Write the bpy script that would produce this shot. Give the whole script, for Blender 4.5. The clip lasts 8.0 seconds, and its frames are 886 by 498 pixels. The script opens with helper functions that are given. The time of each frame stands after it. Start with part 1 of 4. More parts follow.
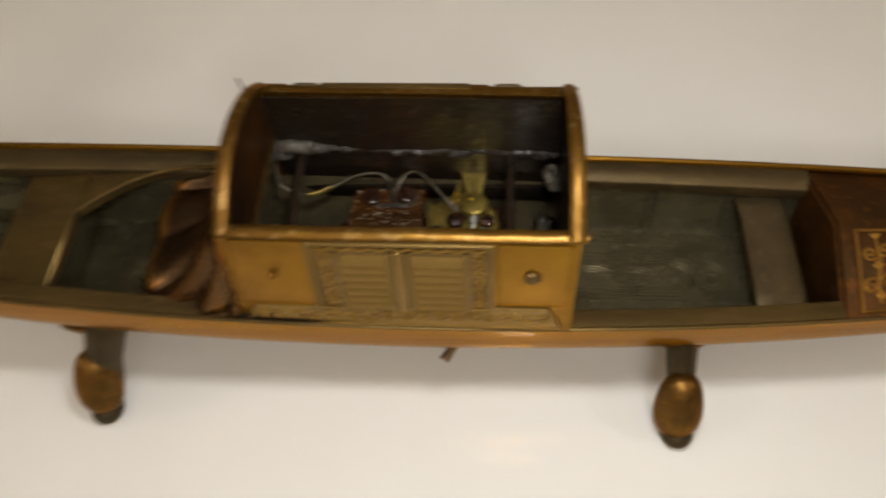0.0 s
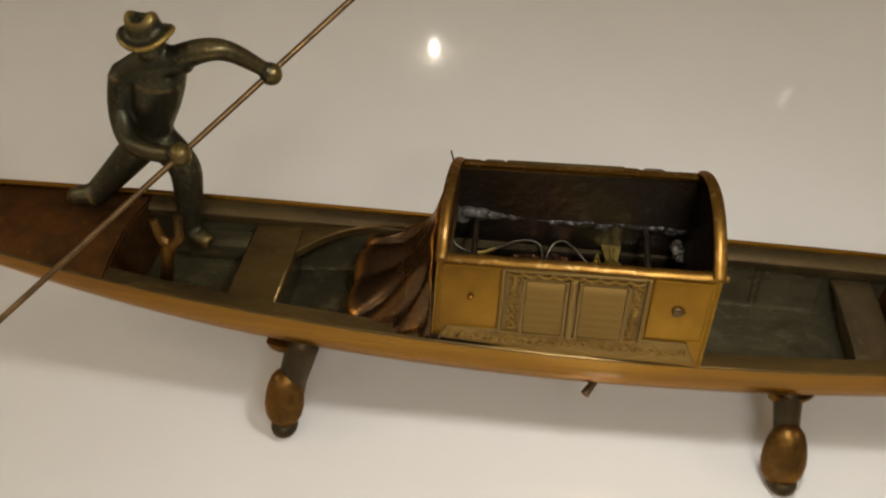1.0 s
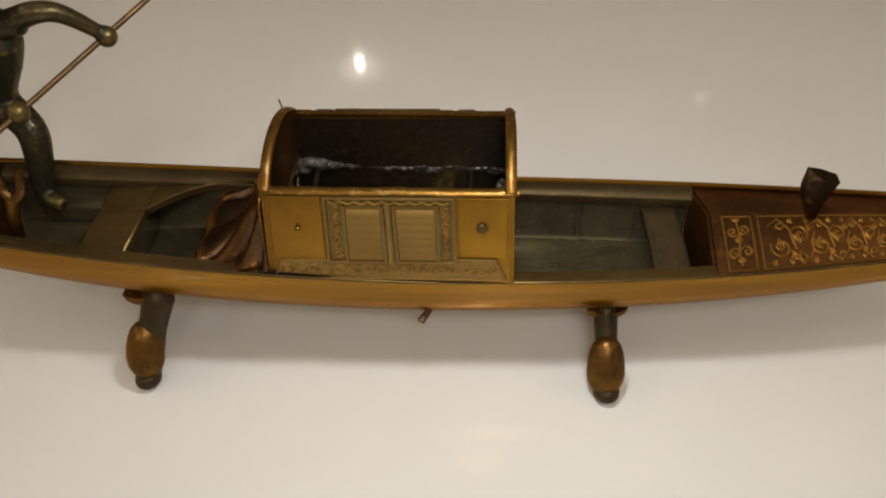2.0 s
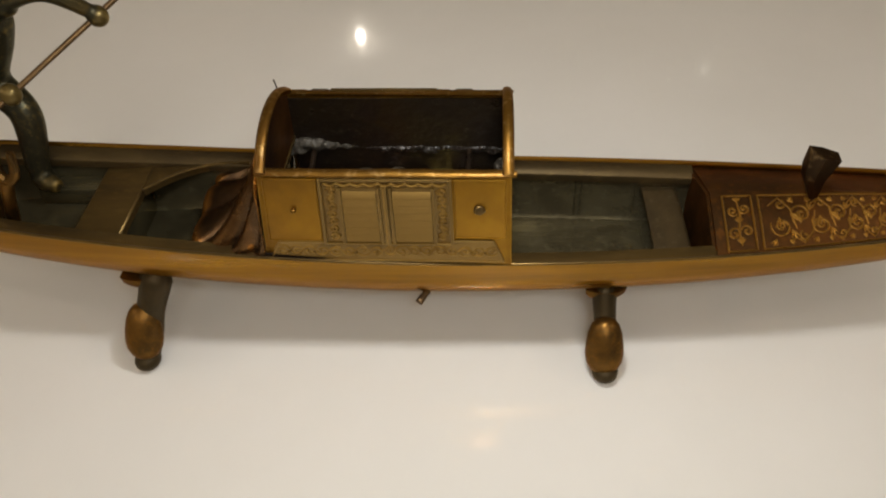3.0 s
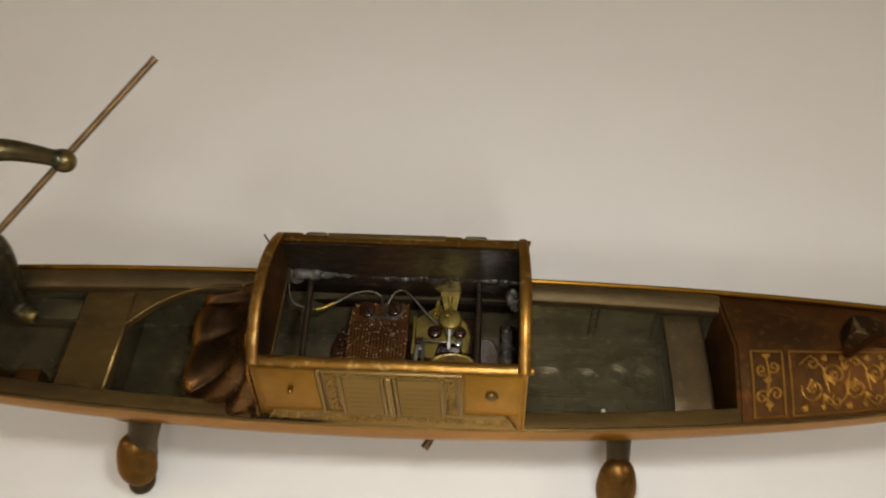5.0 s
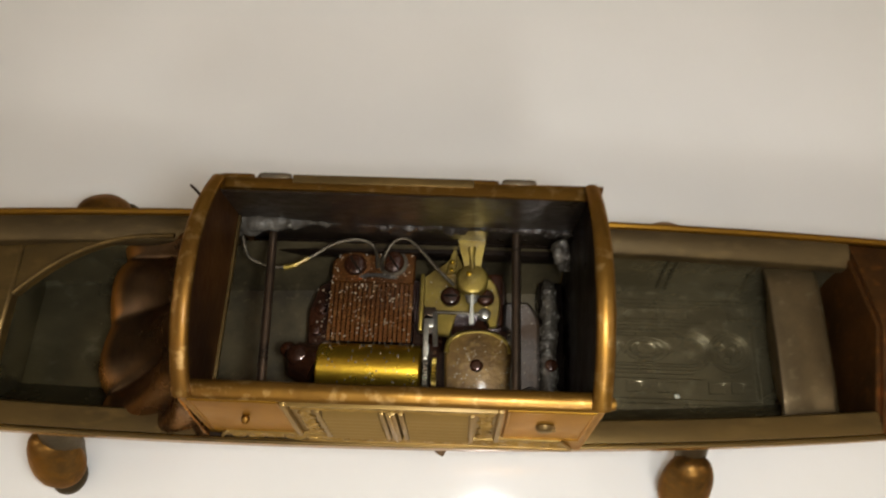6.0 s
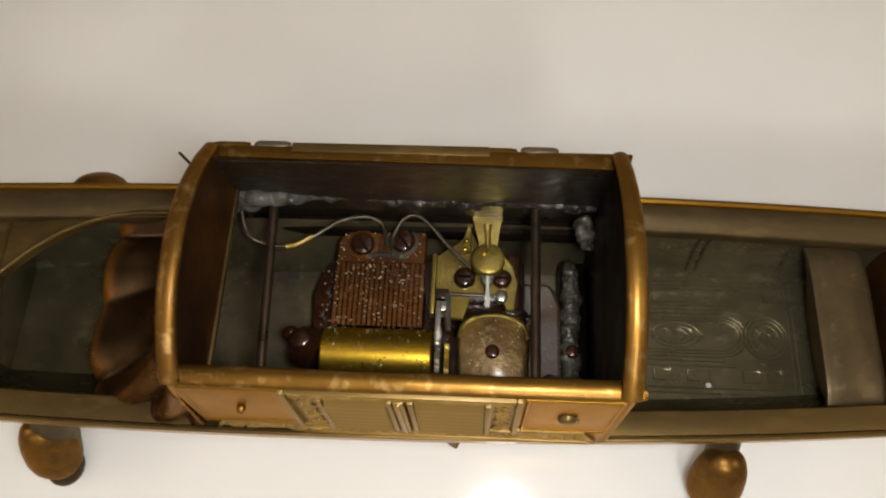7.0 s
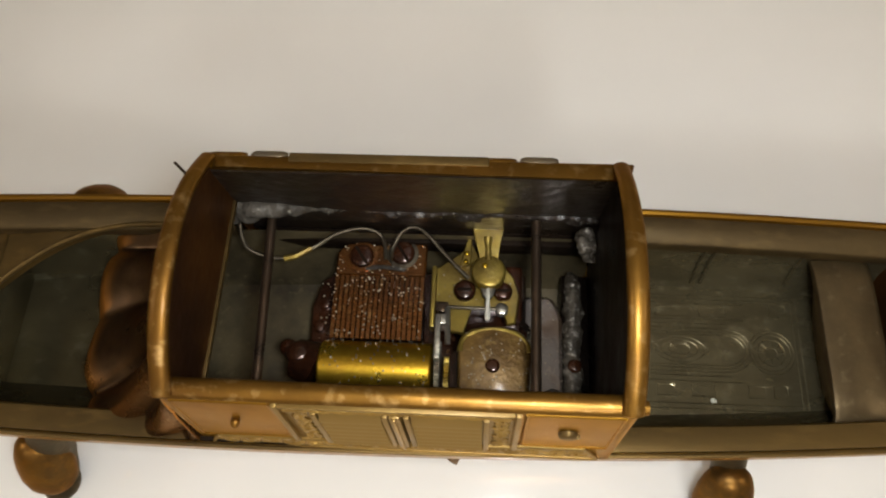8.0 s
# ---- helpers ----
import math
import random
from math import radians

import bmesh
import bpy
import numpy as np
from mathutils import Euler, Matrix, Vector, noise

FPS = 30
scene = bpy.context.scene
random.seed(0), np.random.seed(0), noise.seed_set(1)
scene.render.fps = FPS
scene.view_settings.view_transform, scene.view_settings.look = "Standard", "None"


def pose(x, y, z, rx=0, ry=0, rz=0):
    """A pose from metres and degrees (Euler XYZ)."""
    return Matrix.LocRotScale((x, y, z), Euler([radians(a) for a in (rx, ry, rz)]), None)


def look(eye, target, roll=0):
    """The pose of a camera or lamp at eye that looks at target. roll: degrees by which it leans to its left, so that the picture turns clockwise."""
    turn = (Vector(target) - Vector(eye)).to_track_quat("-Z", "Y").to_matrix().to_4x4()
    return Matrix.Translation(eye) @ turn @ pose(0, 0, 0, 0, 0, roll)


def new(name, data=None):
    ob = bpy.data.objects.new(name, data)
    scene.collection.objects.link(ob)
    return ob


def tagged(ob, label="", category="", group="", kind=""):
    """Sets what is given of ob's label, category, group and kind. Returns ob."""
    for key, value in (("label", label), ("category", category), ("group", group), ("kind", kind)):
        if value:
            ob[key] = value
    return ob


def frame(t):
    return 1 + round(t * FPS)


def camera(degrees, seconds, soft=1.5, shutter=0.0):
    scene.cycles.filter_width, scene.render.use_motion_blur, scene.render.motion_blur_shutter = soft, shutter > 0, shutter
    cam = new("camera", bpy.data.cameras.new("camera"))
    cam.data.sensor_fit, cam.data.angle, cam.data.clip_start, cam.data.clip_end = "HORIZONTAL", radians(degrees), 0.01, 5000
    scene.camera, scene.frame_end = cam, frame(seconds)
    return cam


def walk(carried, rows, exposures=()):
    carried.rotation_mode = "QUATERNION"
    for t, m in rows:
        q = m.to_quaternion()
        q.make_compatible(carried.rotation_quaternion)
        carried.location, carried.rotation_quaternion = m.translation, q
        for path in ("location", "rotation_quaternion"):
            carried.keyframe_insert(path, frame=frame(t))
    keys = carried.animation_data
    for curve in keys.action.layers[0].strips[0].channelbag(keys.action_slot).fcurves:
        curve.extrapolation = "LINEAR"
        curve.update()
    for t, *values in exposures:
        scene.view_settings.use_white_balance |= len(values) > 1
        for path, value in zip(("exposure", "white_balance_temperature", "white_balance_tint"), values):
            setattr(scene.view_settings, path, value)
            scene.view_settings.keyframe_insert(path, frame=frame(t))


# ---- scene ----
cam = camera(62.93, 8.0, soft=2.0, shutter=0.5)
PATH = [
    (0, (0.01903, -0.09775, 0.20337), (-0.1084, 0.9681, -1.4841), -4.61),
    (0.5, (-0.00332, -0.12771, 0.21597), (-0.2852, 1.0877, -1.3471), -6.15),
    (1, (-0.00993, -0.14815, 0.22349), (-0.2649, 1.2151, -1.2176), -3.44),
    (1.5, (-0.00050, -0.17757, 0.22370), (-0.1970, 1.2202, -1.1932), -2.42),
    (2, (0.02803, -0.17638, 0.21756), (-0.0795, 1.2404, -1.1900), -2.23),
    (3.5, (0.02975, -0.17327, 0.21831), (-0.0882, 1.1477, -1.2787), -3.14),
    (4, (0.02603, -0.16856, 0.22290), (-0.0913, 1.1124, -1.3085), -2.54),
    (4.5, (0.02520, -0.13989, 0.25575), (-0.0844, 1.0997, -1.3099), -2.44),
    (4.7, (0.02526, -0.12455, 0.26068), (-0.0892, 1.0818, -1.3304), -2.78),
    (5.8, (0.01269, -0.04531, 0.21553), (-0.0150, 0.7637, -1.6133), 0.19),
    (6, (0.01163, -0.04182, 0.20658), (-0.0348, 0.7075, -1.6472), -1.51),
    (6.5, (0.01104, -0.03911, 0.19712), (-0.0671, 0.6818, -1.6668), -4.08),
    (7, (0.01184, -0.03979, 0.19468), (-0.0757, 0.6807, -1.6690), -4.72),
    (7.5, (0.01442, -0.03976, 0.19248), (-0.0680, 0.6979, -1.6647), -3.91),
    (8, (0.01309, -0.03965, 0.19259), (-0.0925, 0.7195, -1.6547), -5.56),
]
walk(cam, [(t, look(eye, target, roll)) for t, eye, target, roll in PATH], exposures=[(0, -0.30, 6450, 10), (0.5, -0.44, 6500, 10), (1, -0.46, 6500, 10), (2, -0.48, 6500, 10), (3.5, -0.50, 6500, 10), (4, -0.57, 6500, 10), (4.5, -0.48, 6450, 10), (6, -0.17, 6250, 10), (8, -0.12, 6250, 10)])

# ---- world and lamps ----
world = bpy.data.worlds.new("world")
scene.world = world
world.use_nodes = True
world.node_tree.nodes["Background"].inputs["Color"].default_value = (1.0, 0.86, 0.70, 1)
world.node_tree.nodes["Background"].inputs["Strength"].default_value = 0.03


def bulb(name, at, watts, radius, colour):
    wide = radius > 0.1
    data = bpy.data.lights.new(name, "AREA" if wide else "POINT")
    data.energy, data.color = watts, colour
    if wide:
        data.shape, data.size = "DISK", 2 * radius
    else:
        data.shadow_soft_size = radius
    ob = new(name, data)
    ob.location = at
    return ob


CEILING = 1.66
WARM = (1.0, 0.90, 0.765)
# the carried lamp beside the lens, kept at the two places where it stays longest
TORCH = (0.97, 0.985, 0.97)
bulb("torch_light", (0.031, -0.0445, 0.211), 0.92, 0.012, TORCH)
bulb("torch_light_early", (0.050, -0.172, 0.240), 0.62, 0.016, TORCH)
# front, west, east and southwest are unseen fill lamps added for even light
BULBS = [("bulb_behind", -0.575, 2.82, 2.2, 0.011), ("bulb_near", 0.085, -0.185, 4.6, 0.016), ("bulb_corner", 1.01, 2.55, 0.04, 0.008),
         ("fill_front", 0.22, -1.40, 6.8, 0.240), ("fill_west", -1.75, -0.30, 19.0, 0.060), ("fill_east", 1.60, -0.25, 16.0, 0.060), ("fill_southwest", -1.10, -1.55, 9.0, 0.060)]
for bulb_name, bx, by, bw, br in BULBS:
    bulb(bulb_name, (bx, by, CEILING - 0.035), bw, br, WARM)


# ---- materials ----
def material(name, base, rough, metal=0.0, second=None, scale=120.0, bump=0.0, bump_scale=900.0, spread=(0.4, 0.62), spec=0.5, coat=0.0, rough2=None, third=None, third_spread=(0.6, 0.72), wear=None, wear_span=(0.50, 0.56), streak=None, coat_rough=0.15):
    m = bpy.data.materials.new(name)
    m.use_nodes = True
    nt = m.node_tree
    b = nt.nodes["Principled BSDF"]
    b.inputs["Metallic"].default_value = metal
    b.inputs["Roughness"].default_value = rough
    b.inputs["Specular IOR Level"].default_value = spec
    if metal > 0.4:
        # tarnished metal keeps some of its colour at a flat angle
        top = max(base)
        b.inputs["Specular Tint"].default_value = (*(0.26 + 0.52 * c / top for c in base), 1)
    b.inputs["Coat Weight"].default_value = coat
    b.inputs["Coat Roughness"].default_value = coat_rough
    tex = nt.nodes.new("ShaderNodeTexCoord")
    place = tex.outputs["Object"]
    if streak:
        # wear that runs along the boat
        mp = nt.nodes.new("ShaderNodeMapping")
        mp.inputs["Scale"].default_value = streak
        nt.links.new(place, mp.inputs["Vector"])
        place = mp.outputs["Vector"]
    if second:
        n = nt.nodes.new("ShaderNodeTexNoise")
        n.inputs["Scale"].default_value, n.inputs["Detail"].default_value, n.inputs["Roughness"].default_value = scale, 7, 0.62
        nt.links.new(place, n.inputs["Vector"])
        r = nt.nodes.new("ShaderNodeMapRange")
        r.inputs["From Min"].default_value, r.inputs["From Max"].default_value = spread
        nt.links.new(n.outputs["Fac"], r.inputs["Value"])
        mix = nt.nodes.new("ShaderNodeMix")
        mix.data_type = "RGBA"
        mix.inputs["A"].default_value, mix.inputs["B"].default_value = (*base, 1), (*second, 1)
        nt.links.new(r.outputs["Result"], mix.inputs["Factor"])
        colour = mix.outputs["Result"]
        fine = nt.nodes.new("ShaderNodeTexNoise")
        fine.inputs["Scale"].default_value, fine.inputs["Detail"].default_value = scale * 9, 4
        nt.links.new(place, fine.inputs["Vector"])
        if third:
            r3 = nt.nodes.new("ShaderNodeMapRange")
            r3.inputs["From Min"].default_value, r3.inputs["From Max"].default_value = third_spread
            nt.links.new(fine.outputs["Fac"], r3.inputs["Value"])
            mix3 = nt.nodes.new("ShaderNodeMix")
            mix3.data_type = "RGBA"
            mix3.inputs["B"].default_value = (*third, 1)
            nt.links.new(r3.outputs["Result"], mix3.inputs["Factor"])
            nt.links.new(colour, mix3.inputs["A"])
            colour = mix3.outputs["Result"]
        if wear:
            # hollows keep their dark patina plus painted crease shade, ridges are rubbed bright
            geo = nt.nodes.new("ShaderNodeNewGeometry")
            r4 = nt.nodes.new("ShaderNodeMapRange")
            r4.inputs["From Min"].default_value, r4.inputs["From Max"].default_value = wear_span
            nt.links.new(geo.outputs["Pointiness"], r4.inputs["Value"])
            mix4 = nt.nodes.new("ShaderNodeMix")
            mix4.data_type = "RGBA"
            mix4.inputs["B"].default_value = (*wear, 1)
            nt.links.new(r4.outputs["Result"], mix4.inputs["Factor"])
            nt.links.new(colour, mix4.inputs["A"])
            colour = mix4.outputs["Result"]
        nt.links.new(colour, b.inputs["Base Color"])
        rr = nt.nodes.new("ShaderNodeMapRange")
        rr.inputs["From Min"].default_value, rr.inputs["From Max"].default_value = 0.3, 0.7
        rr.inputs["To Min"].default_value, rr.inputs["To Max"].default_value = rough * 0.8, (rough2 or rough * 1.25)
        nt.links.new(n.outputs["Fac"], rr.inputs["Value"])
        nt.links.new(rr.outputs["Result"], b.inputs["Roughness"])
    else:
        b.inputs["Base Color"].default_value = (*base, 1)
    if bump:
        n2 = nt.nodes.new("ShaderNodeTexNoise")
        n2.inputs["Scale"].default_value, n2.inputs["Detail"].default_value = bump_scale, 5
        nt.links.new(place, n2.inputs["Vector"])
        bu = nt.nodes.new("ShaderNodeBump")
        bu.inputs["Strength"].default_value, bu.inputs["Distance"].default_value = bump, 0.0006
        nt.links.new(n2.outputs["Fac"], bu.inputs["Height"])
        nt.links.new(bu.outputs["Normal"], b.inputs["Normal"])
    return m


M_TABLE = material("glossy_white_top", (0.82, 0.80, 0.77), 0.055, second=(0.79, 0.77, 0.735), scale=6, rough2=0.09, spec=0.7)
M_WALL = material("room_paint", (0.86, 0.83, 0.77), 0.8, second=(0.82, 0.785, 0.72), scale=3)
M_FLOOR = material("room_floor", (0.46, 0.37, 0.27), 0.5, second=(0.38, 0.30, 0.21), scale=5)
M_BRASS = material("aged_brass", (0.32, 0.165, 0.011), 0.42, 0.93, (0.205, 0.098, 0.009), 22, 0.06, 300, third=(0.265, 0.130, 0.009), third_spread=(0.50, 0.80), coat=0.20, coat_rough=0.30)
M_HULL = material("hull_brass", (0.335, 0.170, 0.018), 0.28, 0.95, (0.195, 0.096, 0.012), 36, 0.04, 300, third=(0.265, 0.130, 0.014), third_spread=(0.48, 0.80), streak=(0.12, 1.0, 2.2), coat=0.26, coat_rough=0.05)
M_RIM = material("worn_brass_rim", (0.200, 0.100, 0.016), 0.40, 0.90, (0.125, 0.059, 0.010), 45, 0.12, 260, third=(0.36, 0.225, 0.080), third_spread=(0.56, 0.78), coat=0.10, coat_rough=0.22)
M_RELIEF = material("dull_brass_relief", (0.125, 0.078, 0.022), 0.42, 0.80, (0.078, 0.047, 0.015), 40, 0.06, 1200, wear=(0.25, 0.155, 0.042), wear_span=(0.515, 0.60), coat=0.20, coat_rough=0.30)
M_VINE = material("rubbed_brass_vine", (0.36, 0.220, 0.050), 0.34, 0.85, (0.24, 0.140, 0.030), 120, coat=0.4, coat_rough=0.2)
M_STATUE = material("statuette_bronze", (0.046, 0.041, 0.024), 0.33, 0.7, (0.024, 0.023, 0.015), 70, 0.15, 600, third=(0.12, 0.085, 0.03), third_spread=(0.58, 0.78), wear=(0.46, 0.285, 0.055), wear_span=(0.510, 0.580))
M_POST = material("blackened_post", (0.030, 0.018, 0.009), 0.40, 0.85, (0.16, 0.105, 0.05), 90, 0.2, 700, spread=(0.58, 0.64), spec=0.3)
M_FOOT = material("foot_bronze", (0.155, 0.078, 0.018), 0.36, 0.85, (0.062, 0.036, 0.013), 60, 0.2, 500, third=(0.19, 0.088, 0.016), third_spread=(0.5, 0.8))
M_FOOTDARK = material("foot_bronze_dark", (0.034, 0.026, 0.014), 0.40, 0.6, (0.056, 0.038, 0.018), 90, 0.2, 900)
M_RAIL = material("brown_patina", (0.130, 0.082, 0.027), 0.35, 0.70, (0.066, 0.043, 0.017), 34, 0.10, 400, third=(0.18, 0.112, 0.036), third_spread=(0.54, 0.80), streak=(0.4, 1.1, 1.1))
M_GREEN = material("worn_grey_patina", (0.115, 0.097, 0.054), 0.28, 0.6, (0.050, 0.040, 0.021), 45, 0.16, 500, third=(0.18, 0.160, 0.098), third_spread=(0.56, 0.80), streak=(0.7, 1.1, 1.1))
M_AFT = material("dark_green_patina", (0.118, 0.100, 0.054), 0.25, 0.70, (0.050, 0.040, 0.021), 34, 0.10, 400, third=(0.175, 0.162, 0.100), third_spread=(0.58, 0.84), streak=(0.7, 1.1, 1.1))
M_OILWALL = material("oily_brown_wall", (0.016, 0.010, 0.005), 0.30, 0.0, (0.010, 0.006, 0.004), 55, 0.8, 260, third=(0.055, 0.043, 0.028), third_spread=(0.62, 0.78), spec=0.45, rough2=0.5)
# darker copy of brown_patina: the far rail's shade is put into the colour
M_FAR_RAIL = material("shaded_brown_patina", (0.082, 0.056, 0.024), 0.38, 0.66, (0.044, 0.030, 0.014), 34, 0.10, 400, third=(0.115, 0.078, 0.032), third_spread=(0.54, 0.80), streak=(0.4, 1.1, 1.1))
M_SEAT = material("seat_bronze", (0.125, 0.088, 0.042), 0.37, 0.6, (0.068, 0.047, 0.023), 40, 0.12, 500, third=(0.17, 0.135, 0.075), third_spread=(0.58, 0.84))
M_DECK = material("deck_bronze", (0.140, 0.057, 0.015), 0.33, 0.75, (0.060, 0.030, 0.011), 40, 0.12, 600, third=(0.19, 0.072, 0.015), third_spread=(0.56, 0.8))
M_SCROLL = material("rubbed_scrolls", (0.24, 0.120, 0.024), 0.30, 0.85, (0.14, 0.068, 0.016), 90, 0.10, 1500, wear=(0.42, 0.220, 0.04), wear_span=(0.52, 0.64))
M_DRAPE = material("copper_drapery", (0.105, 0.060, 0.028), 0.28, 0.86, (0.042, 0.024, 0.012), 55, 0.10, 500, wear=(0.38, 0.155, 0.028), wear_span=(0.502, 0.532))
# black of the lining, also painted in where only shade lies
M_BLACK = material("black_lacquer_and_shade", (0.006, 0.004, 0.003), 0.24, 0.0, (0.016, 0.010, 0.006), 40, 0.5, 140, third=(0.032, 0.023, 0.014), third_spread=(0.70, 0.88), spec=0.03, rough2=0.55)
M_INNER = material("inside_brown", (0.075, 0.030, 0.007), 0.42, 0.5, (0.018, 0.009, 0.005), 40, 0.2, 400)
M_TRAY = material("dark_tray", (0.105, 0.082, 0.042), 0.40, 0.3, (0.034, 0.026, 0.014), 50, 0.15, 700, third=(0.15, 0.12, 0.062), third_spread=(0.60, 0.82), spec=0.45)
M_RUST = material("oiled_rust", (0.060, 0.018, 0.006), 0.16, 0.4, (0.022, 0.009, 0.005), 80, 0.25, 600, coat=0.4, third=(0.12, 0.055, 0.020), third_spread=(0.66, 0.84))
M_COMB = material("rusted_comb", (0.19, 0.072, 0.018), 0.24, 0.75, (0.092, 0.034, 0.011), 60, 0.22, 900, coat=0.25, third=(0.44, 0.26, 0.105), third_spread=(0.58, 0.82))
M_GOLD = material("bright_brass_cylinder", (0.74, 0.47, 0.035), 0.28, 0.95, (0.52, 0.30, 0.026), 120, 0.08, 1200, coat=0.15)
M_OLIVE = material("olive_brass", (0.30, 0.215, 0.042), 0.34, 0.7, (0.14, 0.090, 0.021), 90, 0.2, 1000, coat=0.25)
M_HOUSE = material("tarnished_housing", (0.215, 0.120, 0.028), 0.45, 0.30, (0.085, 0.044, 0.012), 75, 0.6, 800, third=(0.29, 0.180, 0.055), third_spread=(0.52, 0.76), coat=0.25)
M_STEEL = material("old_steel", (0.42, 0.40, 0.34), 0.30, 0.85, (0.22, 0.19, 0.15), 240, 0.2, 1500)
M_BRIGHT = material("bright_steel", (0.80, 0.76, 0.64), 0.36, 0.2, (0.70, 0.65, 0.52), 240)
M_DARKSTEEL = material("dark_steel_rod", (0.045, 0.031, 0.021), 0.30, 0.75, (0.075, 0.048, 0.03), 140, 0.15, 1300)
M_SOLDER = material("grey_solder", (0.085, 0.075, 0.060), 0.5, 0.1, (0.026, 0.020, 0.014), 90, 0.8, 700, third=(0.28, 0.26, 0.21), third_spread=(0.60, 0.72), spec=0.25)
M_SEAM = material("dull_seam", (0.030, 0.022, 0.018), 0.30, 0.0, (0.012, 0.009, 0.006), 130, 0.9, 900, third=(0.30, 0.27, 0.24), third_spread=(0.62, 0.72), spec=0.5)
M_LEAD = material("lumpy_lead", (0.095, 0.080, 0.060), 0.36, 0.4, (0.038, 0.029, 0.019), 130, 0.9, 900, third=(0.34, 0.31, 0.26), third_spread=(0.56, 0.72))
M_BLOCK = material("greasy_grey_block", (0.15, 0.125, 0.105), 0.26, 0.4, (0.085, 0.052, 0.030), 60, 0.2, 500, spread=(0.48, 0.60), coat=0.3)
M_WIRE = material("dull_wire", (0.095, 0.080, 0.056), 0.44, 0.8, (0.055, 0.042, 0.028), 160, 0.15, 1500)
M_POLE = material("oar_rod", (0.15, 0.090, 0.038), 0.40, 0.7, (0.085, 0.052, 0.025), 120, 0.15, 900)
# the pale base colour carries the glints of the oil drops
M_OIL = material("oil_and_glints", (0.40, 0.34, 0.25), 0.14, 0.0, (0.26, 0.20, 0.13), 300, spec=0.9)
M_WHITE = material("white_fleck", (0.55, 0.55, 0.46), 0.5, second=(0.42, 0.42, 0.34), scale=400)
M_GREY = material("hinge_grey", (0.110, 0.080, 0.045), 0.45, 0.5, (0.085, 0.066, 0.045), 120, 0.2, 900)
M_LENS = bpy.data.materials.new("lamp_lens")
M_LENS.use_nodes = True
M_LENS.node_tree.nodes["Principled BSDF"].inputs["Emission Color"].default_value = (*WARM, 1)
M_LENS.node_tree.nodes["Principled BSDF"].inputs["Emission Strength"].default_value = 3.0


# ---- mesh helpers ----
def smooth_path(points, steps=8):
    """Catmull-Rom through the points."""
    ps = [Vector(p) for p in points]
    out = []
    for i in range(len(ps) - 1):
        a, b, c, d = ps[max(i - 1, 0)], ps[i], ps[i + 1], ps[min(i + 2, len(ps) - 1)]
        for k in range(steps):
            t = k / steps
            out.append(0.5 * (2 * b + (c - a) * t + (2 * a - 5 * b + 4 * c - d) * t * t + (3 * b - a - 3 * c + d) * t ** 3))
    out.append(ps[-1])
    return out


def loft(rings, closed=True, caps=True, bm=None):
    """Quads between rings of equal length."""
    bm = bm or bmesh.new()
    rows = [[bm.verts.new(p) for p in ring] for ring in rings]
    n = len(rows[0])
    for a, b in zip(rows, rows[1:]):
        for i in range(n if closed else n - 1):
            j = (i + 1) % n
            bm.faces.new((a[i], a[j], b[j], b[i]))
    if caps and closed:
        bm.faces.new(list(reversed(rows[0])))
        bm.faces.new(rows[-1])
    return bm


def tube(points, radii, sides=10, bm=None, flat=1.0, up=(0, 0, 1)):
    """A tube along points; radii is one number or one for each point."""
    ps = [Vector(p) for p in points]
    rr = radii if isinstance(radii, (list, tuple)) else [radii] * len(ps)
    rings = []
    for i, p in enumerate(ps):
        way = (ps[min(i + 1, len(ps) - 1)] - ps[max(i - 1, 0)]).normalized()
        side = way.cross(Vector(up))
        if side.length < 1e-4:
            side = way.cross(Vector((0, 1, 0)))
        side.normalize()
        top = side.cross(way)
        rings.append([p + rr[i] * (math.cos(a) * side + flat * math.sin(a) * top) for a in (2 * math.pi * k / sides for k in range(sides))])
    return loft(rings, bm=bm)


def interp_radii(keys, n):
    return [float(np.interp(i / (n - 1), [k / (len(keys) - 1) for k in range(len(keys))], keys)) for i in range(n)]


def box(x0, x1, y0, y1, z0, z1, bevel=0.0004, bm=None, segments=2):
    own = bm is None
    bm = bm or bmesh.new()
    made = bmesh.ops.create_cube(bm, size=1, matrix=Matrix.Translation(((x0 + x1) / 2, (y0 + y1) / 2, (z0 + z1) / 2)) @ Matrix.Diagonal((x1 - x0, y1 - y0, z1 - z0, 1)))
    if own and bevel:
        bmesh.ops.bevel(bm, geom=bm.edges[:], offset=bevel, segments=segments, affect="EDGES", profile=0.6)
    return bm


def disc(at, radius, height, sides=20, axis="z", bevel=0.25, bm=None):
    """A turned button: rounded edge, flat top."""
    prof = [(1.0, 0.0), (1.0, 1 - bevel), (1 - bevel * 0.35, 1 - bevel * 0.3), (1 - bevel, 1.0)]
    rings = []
    for r, h in prof:
        ring = []
        for k in range(sides):
            a = 2 * math.pi * k / sides
            u, v, w = radius * r * math.cos(a), radius * r * math.sin(a), height * h
            off = {"z": (u, v, w), "-y": (u, -w, v), "y": (u, w, v), "x": (w, u, v), "-x": (-w, u, v)}[axis]
            ring.append(Vector(at) + Vector(off))
        rings.append(ring)
    return loft(rings, bm=bm)


def ball(at, radii, bm=None, sides=14):
    bm = bm or bmesh.new()
    bmesh.ops.create_uvsphere(bm, u_segments=sides, v_segments=sides // 2 + 2, radius=1, matrix=Matrix.Translation(at) @ Matrix.Diagonal((*radii, 1)))
    return bm


